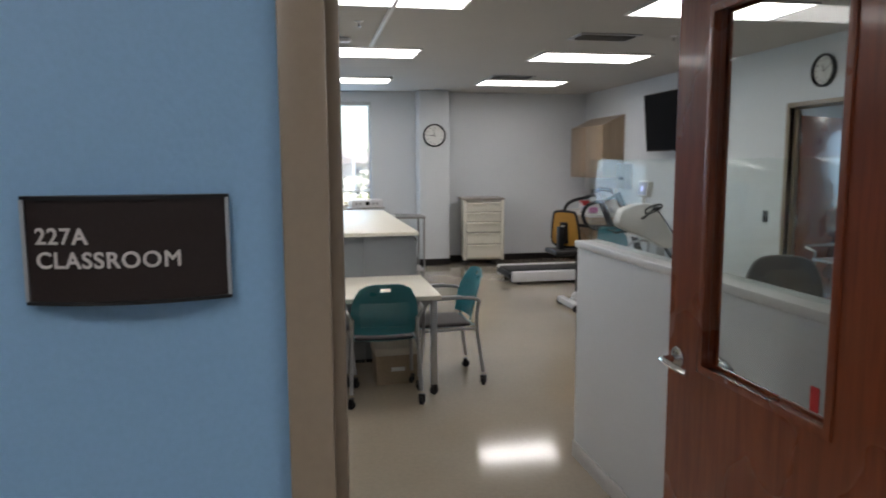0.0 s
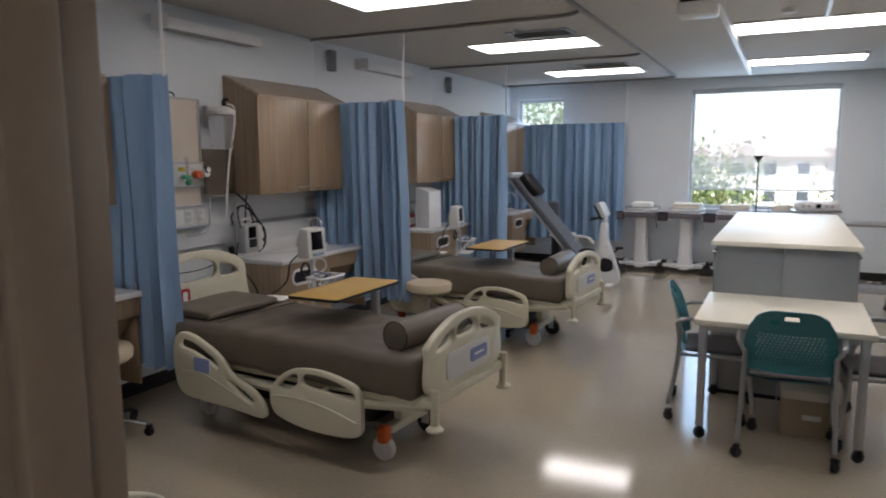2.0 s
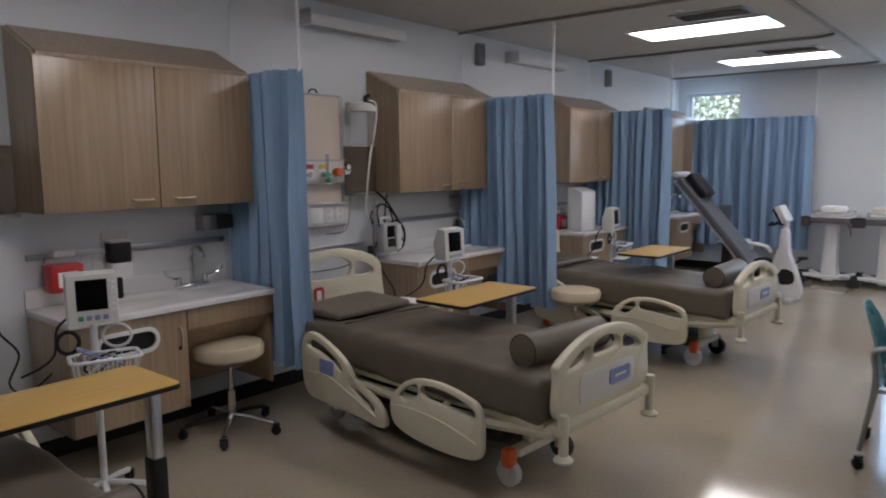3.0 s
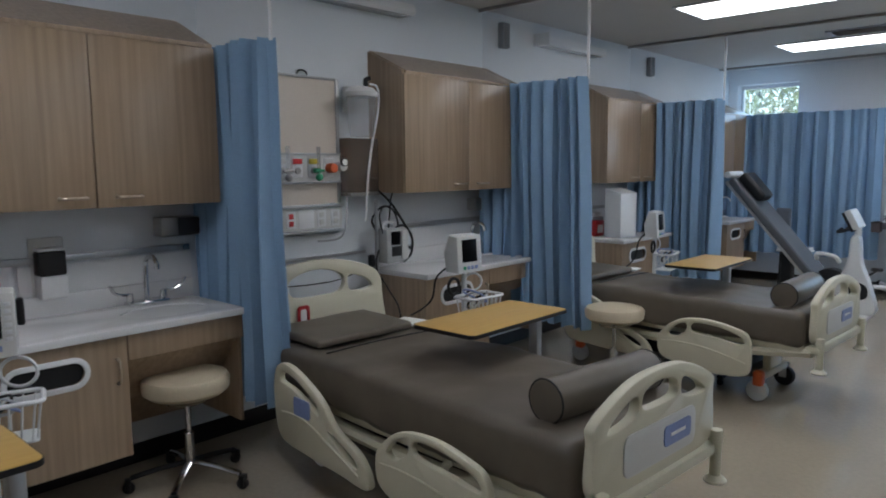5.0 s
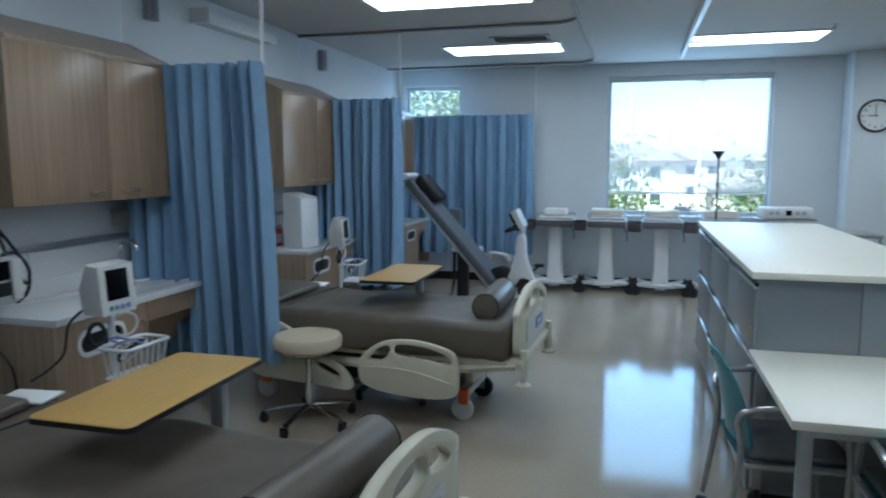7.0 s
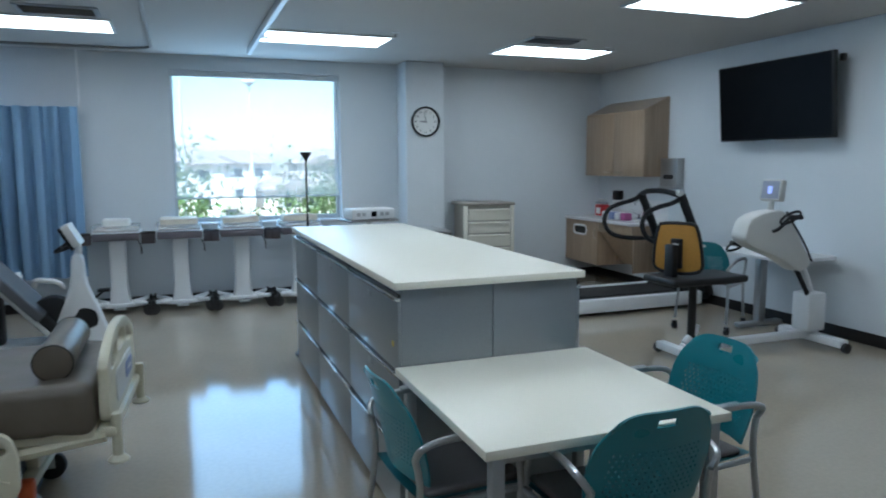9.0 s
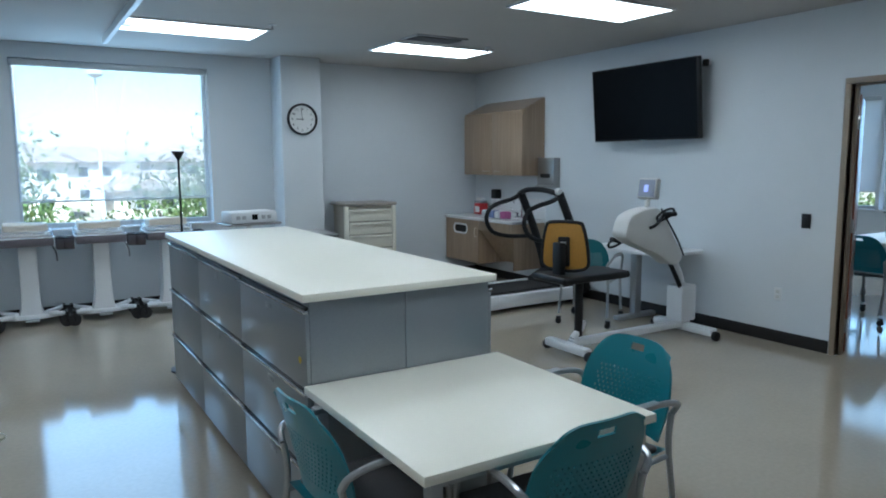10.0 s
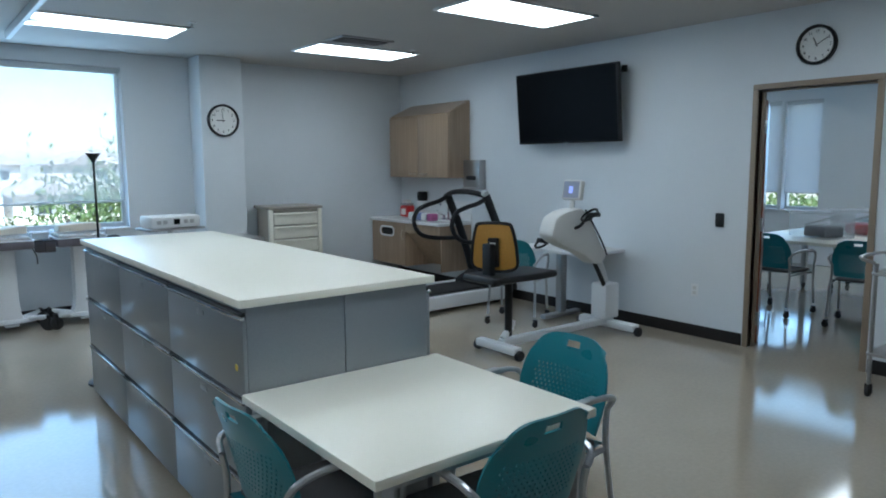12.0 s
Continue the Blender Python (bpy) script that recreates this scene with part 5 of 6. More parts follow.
def vitals_monitor(m, label):
    """Screen faces local +x."""
    v = thing("vitals_monitor", label, "patient monitor", m, group="vitals monitors")
    part("pole", cyl((0, 0, 0.08), (0, 0, 0.88), 0.016), WHITE, v)
    for k in range(5):
        a = 2 * math.pi * k / 5
        part("base_leg", tube([(0, 0, 0.10), (0.11 * math.cos(a), 0.11 * math.sin(a), 0.085), (0.22 * math.cos(a), 0.22 * math.sin(a), 0.06)], 0.015, seg=7), WHITE, v)
        caster(v, pose(0.225 * math.cos(a), 0.225 * math.sin(a), 0, 0, 0, math.degrees(a)), 0.025)
    h = part("housing", plate([(-0.055, 0.0), (0.06, 0.0), (0.045, 0.225), (-0.03, 0.235), (-0.075, 0.12)], [], 0.215, Matrix.Translation((0, 0.1075, 0)) @ Matrix(((1, 0, 0, 0), (0, 0, -1, 0), (0, 1, 0, 0), (0, 0, 0, 1))), bevel=0.012), OFFWHITE, v, "off-white monitor housing", pose(0, 0, 0.88))
    part("screen", box(0.0, -0.068, 0.065, 0.004, 0.062, 0.205, 0.001), SCREEN, h, "dark display", pose(0.0585, 0, 0, 0, -4, 0))
    for k in range(6):
        part("button", box(0.0605, 0.072, 0.055 + 0.025 * k, 0.0635, 0.094, 0.070 + 0.025 * k, 0.002), WHITE, h, at=pose(0, 0, 0) @ pose(-0.001 - 0.0017 * k, 0, 0))
    for k in range(4):
        part("button", box(0.0605, -0.065 + 0.034 * k, 0.02, 0.0645, -0.042 + 0.034 * k, 0.042, 0.002), GREEN if k == 0 else BLUE_LABEL, h)
    part("probe_holder", box(0.0, 0.109, 0.10, 0.03, 0.135, 0.20, 0.008), BLACK, h)
    bk = part("basket", tube([(p[0], p[1], 0.735) for p in rounded(0.17, 0.29, 0.035)], 0.009, seg=7, closed=True, smooth=0), WHITE, v, "white wire basket with coiled leads", pose(0.10, 0.03, 0))
    for k, (x, y) in enumerate([(sx * 0.08, -0.12 + 0.04 * j) for sx in (-1, 1) for j in range(7)] + [(-0.055 + 0.037 * j, sy * 0.138) for sy in (-1, 1) for j in range(4)]):
        part("wire", tube([(x, y, 0.735), (x * 0.8, y * 0.85, 0.59)], 0.003, seg=5, smooth=0), WHITE, bk)
    part("basket_floor", plate(rounded(0.14, 0.25, 0.02), [], 0.006, pose(0, 0, 0.588)), WHITE, bk)
    for k, mt in enumerate((OFFWHITE, BLACK, SILVER, BLUE_LABEL)):
        r = 0.055 + 0.012 * k
        part("lead", tube([(0.02 * math.sin(a * 2 + k) + r * 0.6 * math.cos(a), -0.02 + r * math.sin(a), 0.70 + 0.05 * math.sin(a + k) + 0.012 * k) for a in [2 * math.pi * j / 10 for j in range(10)]], 0.006, seg=6, closed=True, smooth=2), mt, bk)
    part("cuff_hoop", tube([(-0.02 + 0.02 * math.cos(a), 0.10 + 0.06 * math.cos(a), 0.80 + 0.055 * math.sin(a)) for a in [2 * math.pi * j / 12 for j in range(12)]], 0.007, seg=6, closed=True, smooth=2), WHITE, v)
    part("cuff_hoop", tube([(0.02, -0.11 + 0.045 * math.cos(a), 0.80 + 0.05 * math.sin(a)) for a in [2 * math.pi * j / 12 for j in range(12)]], 0.010, seg=6, closed=True, smooth=2), BLACK, v)
    part("power_lead", tube([(-0.05, -0.05, 0.93), (-0.10, -0.14, 0.85), (-0.12, -0.16, 0.72), (-0.14, -0.22, 0.66), (-0.17, -0.30, 0.62)], 0.006, seg=6), BLACK, v)
    return v


vm = vitals_monitor(pose(-2.72, 2.66, 0, 0, 0, -18), "vitals monitor on a wheeled pole with a wire basket")
copy_thing(vm, pose(-2.69, 5.255, 0, 0, 0, -4)), copy_thing(vm, pose(-2.70, 7.93, 0, 0, 0, 8))

# ---- the middle of the room ----
# six lateral filing cabinets back to back under one worktop
IX0, IX1, IY0, IY1, IZ = 0.178, 1.046, 5.955, 8.66, 1.042
cabw, cabd = (IY1 - IY0) / 3, (IX1 - IX0) / 2


def filing_cabinet(m, label):
    """Front faces local -x; x from 0 to depth, y 0 to width."""
    c = thing("filing_cabinet", label, "filing cabinet", m, group="filing cabinets")
    part("carcass", box(0.016, 0.002, 0.03, cabd - 0.001, cabw - 0.002, IZ, 0.003), STEEL_GREY, c)
    part("plinth", box(0.03, 0.01, 0.0, cabd - 0.005, cabw - 0.01, 0.03), BLACK, c)
    zs = (0.035, 0.362, 0.689, 1.016)
    for z0, z1 in zip(zs, zs[1:]):
        d = part("drawer", box(0, 0.0025, z0 + 0.004, 0.0155, cabw - 0.0025, z1 - 0.024, 0.003), STEEL_GREY, c)
        part("pull_edge", box(-0.012, 0.006, z1 - 0.0235, 0.013, cabw - 0.006, z1 - 0.009, 0.004), CHROME, d, "bright metal drawer pull along the top edge")
        # black strip put in for the shade in the gap above the pull
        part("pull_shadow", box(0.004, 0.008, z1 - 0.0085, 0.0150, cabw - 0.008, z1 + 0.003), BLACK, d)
        part("label_holder", box(-0.003, cabw / 2 - 0.04, z1 - 0.075, -0.0005, cabw / 2 + 0.04, z1 - 0.05, 0.001), STEEL_GREY, d)
    return c


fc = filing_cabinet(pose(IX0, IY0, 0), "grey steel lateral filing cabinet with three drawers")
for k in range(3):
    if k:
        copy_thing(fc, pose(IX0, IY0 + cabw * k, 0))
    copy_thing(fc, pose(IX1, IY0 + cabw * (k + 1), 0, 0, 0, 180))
tagged(part("worktop", box(IX0 - 0.018, IY0 - 0.02, IZ + 0.001, IX1 + 0.014, IY1 + 0.02, IZ + 0.033, 0.003), LAMINATE), "long ivory laminate worktop over the filing cabinets", "worktop")
stk = thing("round_sticker", "small yellow round sticker on a grey drawer", "sticker", pose(IX0 - 0.001, IY0 + 0.07, 0.80))
part("disc", cyl((0, 0, 0), (-0.002, 0, 0), 0.014, seg=18), YELLOW, stk)

# square table
tb = thing("table", "square ivory laminate table on silver legs with castors", "table", pose(0.617, 5.487, 0))
part("tabletop", box(-0.457, -0.46, 0.686, 0.457, 0.46, 0.718, 0.004), LAMINATE, tb)
part("under_frame", plate([(-0.40, -0.405), (0.40, -0.405), (0.40, 0.405), (-0.40, 0.405)], [[(-0.37, -0.375), (0.37, -0.375), (0.37, 0.375), (-0.37, 0.375)]], 0.04, pose(0, 0, 0.645)), SILVER, tb)
for x in (-0.405, 0.405):
    for y in (-0.42, 0.42):
        lg = part("leg", box(x - 0.022, y - 0.022, 0.075, x + 0.022, y + 0.022, 0.685, 0.006), SILVER, tb)
        caster(lg, pose(x, y, 0, 0, 0, 35), 0.034)


def chair(m, label):
    """Stacking chair with arms on castors; sits facing local +y."""
    c = thing("chair", label, "chair", m, group="teal chairs")
    # shell: curved back with a grip slot and perforations
    b = bmesh.new()
    NU, NV, grid = 64, 40, []
    for j in range(NV + 1):
        v = j / NV
        z = 0.485 + 0.355 * v
        half = 0.205 + 0.030 * math.sin(math.pi * min(1, v * 1.1)) - 0.02 * v
        half *= 1 - max(0, (v - 0.7) / 0.3) ** 3 * 0.10
        row = []
        for i in range(NU + 1):
            u = -1 + 2 * i / NU
            top = 0.045 * abs(u) ** 5 * max(0.0, (v - 0.5) / 0.5) ** 2
            row.append(b.verts.new((half * u, -0.205 - 0.085 * v ** 1.4 + 0.045 * u * u * (1 - 0.3 * v), z - top)))
        grid.append(row)
    for j in range(NV):
        for i in range(NU):
            slot = 26 <= i <= 37 and j in (34, 35, 36)
            hole = 8 <= i <= 55 and 6 <= j <= 24 and i % 3 == (j // 2) % 3 and j % 2 == 0
            if not (slot or hole):
                b.faces.new((grid[j][i], grid[j][i + 1], grid[j + 1][i + 1], grid[j + 1][i]))
    bmesh.ops.recalc_face_normals(b, faces=b.faces)
    bmesh.ops.solidify(b, geom=b.faces[:], thickness=0.008)
    part("backrest", b, TEAL, c, "teal perforated plastic back with a grip slot")
    b = bmesh.new()
    grid = [[b.verts.new((0.215 * (-1 + 2 * i / 10), -0.20 + 0.41 * j / 8, 0.442 - 0.012 * math.cos(math.pi * (-1 + 2 * i / 10) / 2) - 0.03 * max(0, j / 8 - 0.8) ** 1.2 + 0.05 * max(0, 0.2 - j / 8))) for i in range(11)] for j in range(9)]
    for j in range(8):
        for i in range(10):
            b.faces.new((grid[j][i], grid[j][i + 1], grid[j + 1][i + 1], grid[j + 1][i]))
    bmesh.ops.solidify(b, geom=b.faces[:], thickness=-0.014)
    part("seat_pan", b, TEAL, c)
    part("seat_cushion", soft_box(-0.20, -0.165, 0.440, 0.20, 0.21, 0.468, 0.013, 0.003, 2), SEAT_FABRIC, c, "grey woven seat cushion")
    for s in (-1, 1):
        x = s * 0.235
        part("arm_frame", tube([(x * 0.95, -0.215, 0.60), (x * 1.08, -0.20, 0.645), (x * 1.10, -0.10, 0.665), (x * 1.10, 0.12, 0.660), (x * 1.10, 0.185, 0.63), (x * 1.06, 0.20, 0.55), (x, 0.20, 0.43), (x * 1.02, 0.235, 0.10)], 0.0125, seg=8, smooth=4), SILVER, c, "silver tube arm and front leg")
        part("arm_pad", box(x * 1.10 - 0.02, -0.08, 0.668, x * 1.10 + 0.02, 0.11, 0.682, 0.006), SILVER, c)
        part("rear_leg", tube([(x * 0.93, -0.215, 0.60), (x * 0.95, -0.20, 0.45), (x * 1.0, -0.25, 0.10)], 0.0125, seg=8, smooth=4), SILVER, c)
        part("seat_rail", tube([(x * 0.93, -0.205, 0.425), (x * 0.96, 0.20, 0.425)], 0.011, seg=8, smooth=0), SILVER, c)
        for y in (-0.25, 0.235):
            caster(c, pose(x * 1.02, y, 0, 0, 0, 40 * s + 20), 0.03)
    return c


ch = chair(pose(0.665, 5.125, 0), "teal plastic chair pushed up to the table")
copy_thing(ch, pose(0.235, 5.545, 0, 0, 0, -86))
copy_thing(ch, pose(1.155, 5.43, 0, 0, 0, 93))

bx = thing("storage_box", "brown cardboard storage box under the table", "box", pose(0.80, 5.47, 0, 0, 0, 2))
part("carton", box(-0.16, -0.12, 0, 0.16, 0.14, 0.26, 0.004), CARD, bx)
part("lid", box(-0.168, -0.128, 0.22, 0.168, 0.148, 0.275, 0.004), LINEN, bx)
part("print", box(-0.05, -0.1225, 0.10, 0.05, -0.1215, 0.13), PAPER, bx)

# torch-shaped lamp behind the worktop
fl = thing("floor_lamp", "thin black uplighter floor lamp, unlit", "floor lamp", pose(0.32, 8.90, 0))
part("base", lathe([(0.13, 0), (0.13, 0.015), (0.03, 0.03)], seg=24), BLACK, fl)
part("pole", cyl((0, 0, 0.03), (0, 0, 1.60), 0.008), BLACK, fl)
part("shade", lathe([(0.010, 1.585), (0.022, 1.61), (0.050, 1.65), (0.046, 1.65), (0.016, 1.61)], seg=20), BLACK, fl)

# infant scale on a steel trolley behind the worktop
tr = thing("steel_trolley", "stainless steel trolley table beyond the worktop", "trolley", pose(1.02, 9.30, 0))
part("top", box(-0.35, -0.25, 0.93, 0.62, 0.25, 0.955, 0.004), STAINLESS, tr)
part("lower_shelf", box(-0.34, -0.24, 0.25, 0.61, 0.24, 0.27, 0.004), STAINLESS, tr)
for x in (-0.33, 0.60):
    for y in (-0.23, 0.23):
        part("leg", cyl((x, y, 0.06), (x, y, 0.93), 0.012), STAINLESS, tr)
        caster(tr, pose(x, y, 0), 0.025)
sc = thing("infant_scale", "white electronic infant scale with a grey pan", "scale", pose(0.89, 9.12, 0.956, 0, 0, 8) @ Matrix.Diagonal((0.82, 0.9, 1.1, 1)))
part("foot", lathe([(0.10, 0), (0.10, 0.02), (0.03, 0.06), (0.03, 0.10)], seg=20), OFFWHITE, sc)
part("pan", soft_box(-0.27, -0.15, 0.10, 0.27, 0.15, 0.115, 0.006, 0.0, 1), STAINLESS, sc)
part("housing", box(-0.24, -0.12, 0.116, 0.24, 0.12, 0.20, 0.018), WHITE, sc)
part("display", box(-0.03, -0.123, 0.14, 0.03, -0.1205, 0.18, 0.001), SCREEN, sc)
for x in (-0.17, -0.11, 0.09, 0.15):
    part("key", box(x - 0.02, -0.123, 0.145, x + 0.02, -0.1205, 0.172, 0.001), SILVER, sc)


# bassinets under the window
TRAY = material("grey_violet_tray", (0.13, 0.115, 0.13), 0.5, grain=0.1)
SMOKED = veil("smoky_plastic", (0.16, 0.14, 0.15), 0.22)
def bassinet(m, label):
    o = thing("bassinet", label, "bassinet", m, group="infant bassinets")
    part("column", plate([(-0.12, 0.0), (0.12, 0.0), (0.09, 0.10), (0.078, 0.20), (0.075, 0.68), (0.10, 0.72), (-0.10, 0.72), (-0.075, 0.68), (-0.078, 0.20), (-0.09, 0.10)], [], 0.16, facing(0, 0.08, 0.075), bevel=0.012), WHITE, o)
    part("base", plate([(-0.22, -0.05), (-0.12, -0.10), (0.12, -0.10), (0.22, -0.05), (0.22, 0.05), (0.12, 0.10), (-0.12, 0.10), (-0.22, 0.05)], [], 0.045, pose(0, 0, 0.07), bevel=0.012), WHITE, o)
    part("foot_pedal", box(-0.06, -0.16, 0.055, 0.06, -0.09, 0.075, 0.008), SILVER, o)
    for s in (-1, 1):
        for y in (-0.20, 0.16):
            part("leg", tube([(s * 0.12, y * 0.2, 0.105), (s * 0.20, y * 0.6, 0.115), (s * 0.275, y, 0.122)], 0.024, seg=8), WHITE, o)
            for dy in (-0.034, 0.034):
                caster(o, pose(s * 0.285, y + dy, 0), 0.060)
    part("tray", box(-0.225, -0.20, 0.785, 0.225, 0.27, 0.858, 0.014), TRAY, o, "dark grey-violet drawer tray")
    part("tray_rim", plate(rounded(0.465, 0.48, 0.05), [rounded(0.435, 0.45, 0.03)], 0.010, pose(0, 0.04, 0.862), bevel=0.003), WHITE, o)
    part("crib", plate(rounded(0.45, 0.44, 0.05), [rounded(0.438, 0.428, 0.045)], 0.06, pose(0, 0.04, 0.873)), CLEAR_PLASTIC, o, "clear plastic crib")
    part("mattress", soft_box(-0.205, -0.155, 0.862, 0.205, 0.245, 0.900, 0.018, 0.004, 4), LINEN, o)
    for s in (-1, 1):
        bin_ = part("side_bin", box(s * 0.285 - 0.045, -0.20, 0.745, s * 0.285 + 0.045, -0.05, 0.855, 0.008), SMOKED, o, "smoky clear side bin")
        part("bin_frame", tube([(s * 0.285 + dx, dy, 0.857) for dx, dy in ((-0.047, -0.202), (0.047, -0.202), (0.047, -0.048), (-0.047, -0.048))], 0.006, seg=6, closed=True, smooth=0), BLACK, bin_)
        part("bin_contents", box(s * 0.285 - 0.035, -0.185, 0.75, s * 0.285 + 0.035, -0.065, 0.82, 0.01), CARD, bin_)
    part("hose", tube([(0.20, -0.19, 0.80), (0.235, -0.20, 0.72), (0.24, -0.2, 0.64)], 0.006, seg=6), BLACK, o)
    return o


def blanket(m, w, h, seed, label, mt):
    o = thing("folded_blanket", label, "blanket", m, group="folded blankets")
    part("folds", soft_box(-w, -0.12, 0.0, w, 0.14, h, min(0.02, h / 2.2), 0.012, seed), mt, o)


bs = bassinet(pose(-1.27, 11.25, 0), "white infant bassinet on a wheeled pedestal under the window")
blanket(pose(-1.27, 11.29, 0.908), 0.13, 0.085, 3, "crumpled pale blanket in a bassinet", PAPER)
for k, x in enumerate((-0.655, -0.02, 0.62)):
    copy_thing(bs, pose(x, 11.25 - 0.02 * k, 0))
    blanket(pose(x, 11.28 - 0.02 * k, 0.908), 0.19, 0.085, 7 + k, "folded beige blanket in a bassinet", LINEN)

# chest of drawers
CART = material("ivory_cart_plastic", (0.78, 0.75, 0.65), 0.4, grain=0.03, stain=0.04)
cd = thing("drawer_cart", "cream five-drawer medical cart on castors", "drawer cart", pose(2.915, 11.27, 0, 0, 0, -4) @ Matrix.Diagonal((1.1, 1.05, 1.01, 1)))
# carcass coloured darker than the drawers for shade in gaps and on the side
part("carcass", box(-0.27, -0.22, 0.10, 0.27, 0.23, 1.03, 0.008), material("shaded_cart_body", (0.40, 0.37, 0.31), 0.5, grain=0.05), cd)
part("top", box(-0.305, -0.25, 1.031, 0.305, 0.245, 1.065, 0.010), material("taupe_top", (0.33, 0.30, 0.26), 0.5, grain=0.1), cd, "taupe moulded top")
for s in (-1, 1):
    part("corner_post", box(s * 0.275 - 0.022, -0.24, 0.09, s * 0.275 + 0.022, -0.19, 1.03, 0.008), CART, cd)
zz = 0.12
for k in range(5):
    hh = (0.22, 0.18, 0.16, 0.15, 0.15)[k]
    d = part("drawer", box(-0.245, -0.240, zz + 0.006, 0.245, -0.221, zz + hh - 0.008, 0.005), CART, cd)
    part("drawer_pull", box(-0.235, -0.262, zz + hh - 0.035, 0.235, -0.2385, zz + hh - 0.012, 0.006), CART, d)
    zz += hh + 0.005
for x in (-0.24, 0.24):
    for y in (-0.2, 0.2):
        caster(cd, pose(x, y, 0), 0.04, RUBBER)


def clock(m, r, hour, minute, label):
    """Faces local -y."""
    c = thing("wall_clock", label, "clock", m, group="wall clocks")
    part("rim", lathe([(r, 0), (r, 0.035), (r - 0.012, 0.045), (r - 0.022, 0.03), (r - 0.022, 0.012)], seg=40), BLACK, c, at=pose(0, 0, 0, 90))
    f = part("dial", cyl((0, -0.002, 0), (0, -0.014, 0), r - 0.022, seg=40), PAPER, c, "white dial")
    for k in range(12):
        a = radians(90 - 30 * (k + 1))
        s = str(k + 1)
        letters(s, r * 0.20, facing(math.cos(a) * r * 0.68 - 0.055 * r * len(s), -0.0145, math.sin(a) * r * 0.68 - 0.07 * r), f, "numeral", BLACK, depth=0.0004)
    for ang, ln, w in ((90 - 30 * (hour + minute / 60), 0.42, 0.035), (90 - 6 * minute, 0.66, 0.025)):
        a = radians(ang)
        part("clock_hand", cyl((-0.1 * r * math.cos(a), -0.018, -0.1 * r * math.sin(a)), (ln * r * math.cos(a), -0.018, ln * r * math.sin(a)), w * r * 0.7, seg=6), BLACK, c)
    return c


clock(pose(2.15, 11.239, 2.05), 0.178, 8, 59, "round wall clock with black rim and white dial on the column")
clock(pose(XE - 0.001, 6.04, 2.44, 0, 0, -90), 0.148, 11, 10, "round wall clock with black rim above the side doorway")

# ---- east wall ----
tv = thing("television", "large black television on a tilted wall bracket", "television", pose(4.62, 8.402, 2.128, 0, -5, 0))
part("casing", box(-0.02, -0.672, -0.368, 0.035, 0.672, 0.368, 0.006), BLACK, tv)
part("screen", box(-0.0225, -0.657, -0.350, -0.0205, 0.657, 0.356), SCREEN, tv, "dark glossy screen")
part("maker_mark", box(-0.0225, -0.03, -0.369, -0.0206, 0.03, -0.361), SILVER, tv)
part("bracket", box(0.036, -0.30, -0.15, 0.16, 0.30, 0.15, 0.01), BLACK, tv)
wc = thing("wall_camera", "small dark wall camera above the television", "camera", pose(XE - 0.001, 7.79, 2.45))
part("mount", box(-0.05, -0.02, -0.02, 0, 0.02, 0.02, 0.004), WHITE, wc)
part("head", cyl((-0.05, 0, 0.03), (-0.05, 0, -0.03), 0.03, seg=14, bevel=0.006), BLACK, wc)
sw = thing("light_switch", "black light switch plate on the wall", "light switch", pose(XE - 0.001, 6.777, 1.063))
part("faceplate", box(-0.008, -0.04, -0.06, 0, 0.04, 0.06, 0.003), BLACK, sw)
part("rocker", box(-0.012, -0.017, -0.032, -0.0085, 0.017, 0.032, 0.002), BLACK, sw)
ou = thing("wall_outlet", "white wall outlet near the floor", "socket", pose(XE - 0.001, 6.99, 0.42))
part("faceplate", box(-0.008, -0.035, -0.055, 0, 0.035, 0.055, 0.003), WHITE, ou)
for z in (-0.022, 0.022):
    part("receptacle", box(-0.010, -0.016, z - 0.014, -0.0085, 0.016, z + 0.014, 0.002), OFFWHITE, ou)

wall_cabinet(pose(XE - 0.002, 11.37, 1.385, 0, 0, 180), 1.25, "grey-brown oak wall cabinet in the corner")
counter_unit(pose(XE - 0.002, 11.58, 0, 0, 0, 180), 1.50, "wall-hung oak counter with white top in the corner")
sdr = steel_box("glove_dispenser", 0, 0.30, 1.27, 1.60, 0.10, "brushed steel wall box beside the corner cabinet")
sdr.matrix_basis = pose(XE - 0.001, 9.98, 1.27, 0, 0, 180)
sharps_bin(pose(XE - 0.12, 11.30, 0.846, 0, 0, 180))
for y, mt in ((10.9, WHITE), (10.75, BLUE_LABEL), (10.62, WHITE), (10.5, material("pink_wrap", (0.45, 0.12, 0.30), 0.5))):
    p = thing("supply_pack", "small wrapped supply pack on the counter", "packet", pose(XE - 0.30, y, 0.846), group="supply packs")
    part("wrap", soft_box(-0.06, -0.05, 0, 0.06, 0.05, 0.09, 0.018, 0.006, y), mt, p)
sd2 = thing("soap_dispenser", "white wall soap dispenser with a dark window", "soap dispenser", pose(XE - 0.001, 11.05, 0.98, 0, 0, 180))
part("lower_body", box(0, -0.06, -0.02, 0.095, 0.06, 0.085, 0.012), WHITE, sd2)
part("dark_window", box(0, -0.06, 0.087, 0.09, 0.06, 0.21, 0.010), BLACK, sd2)

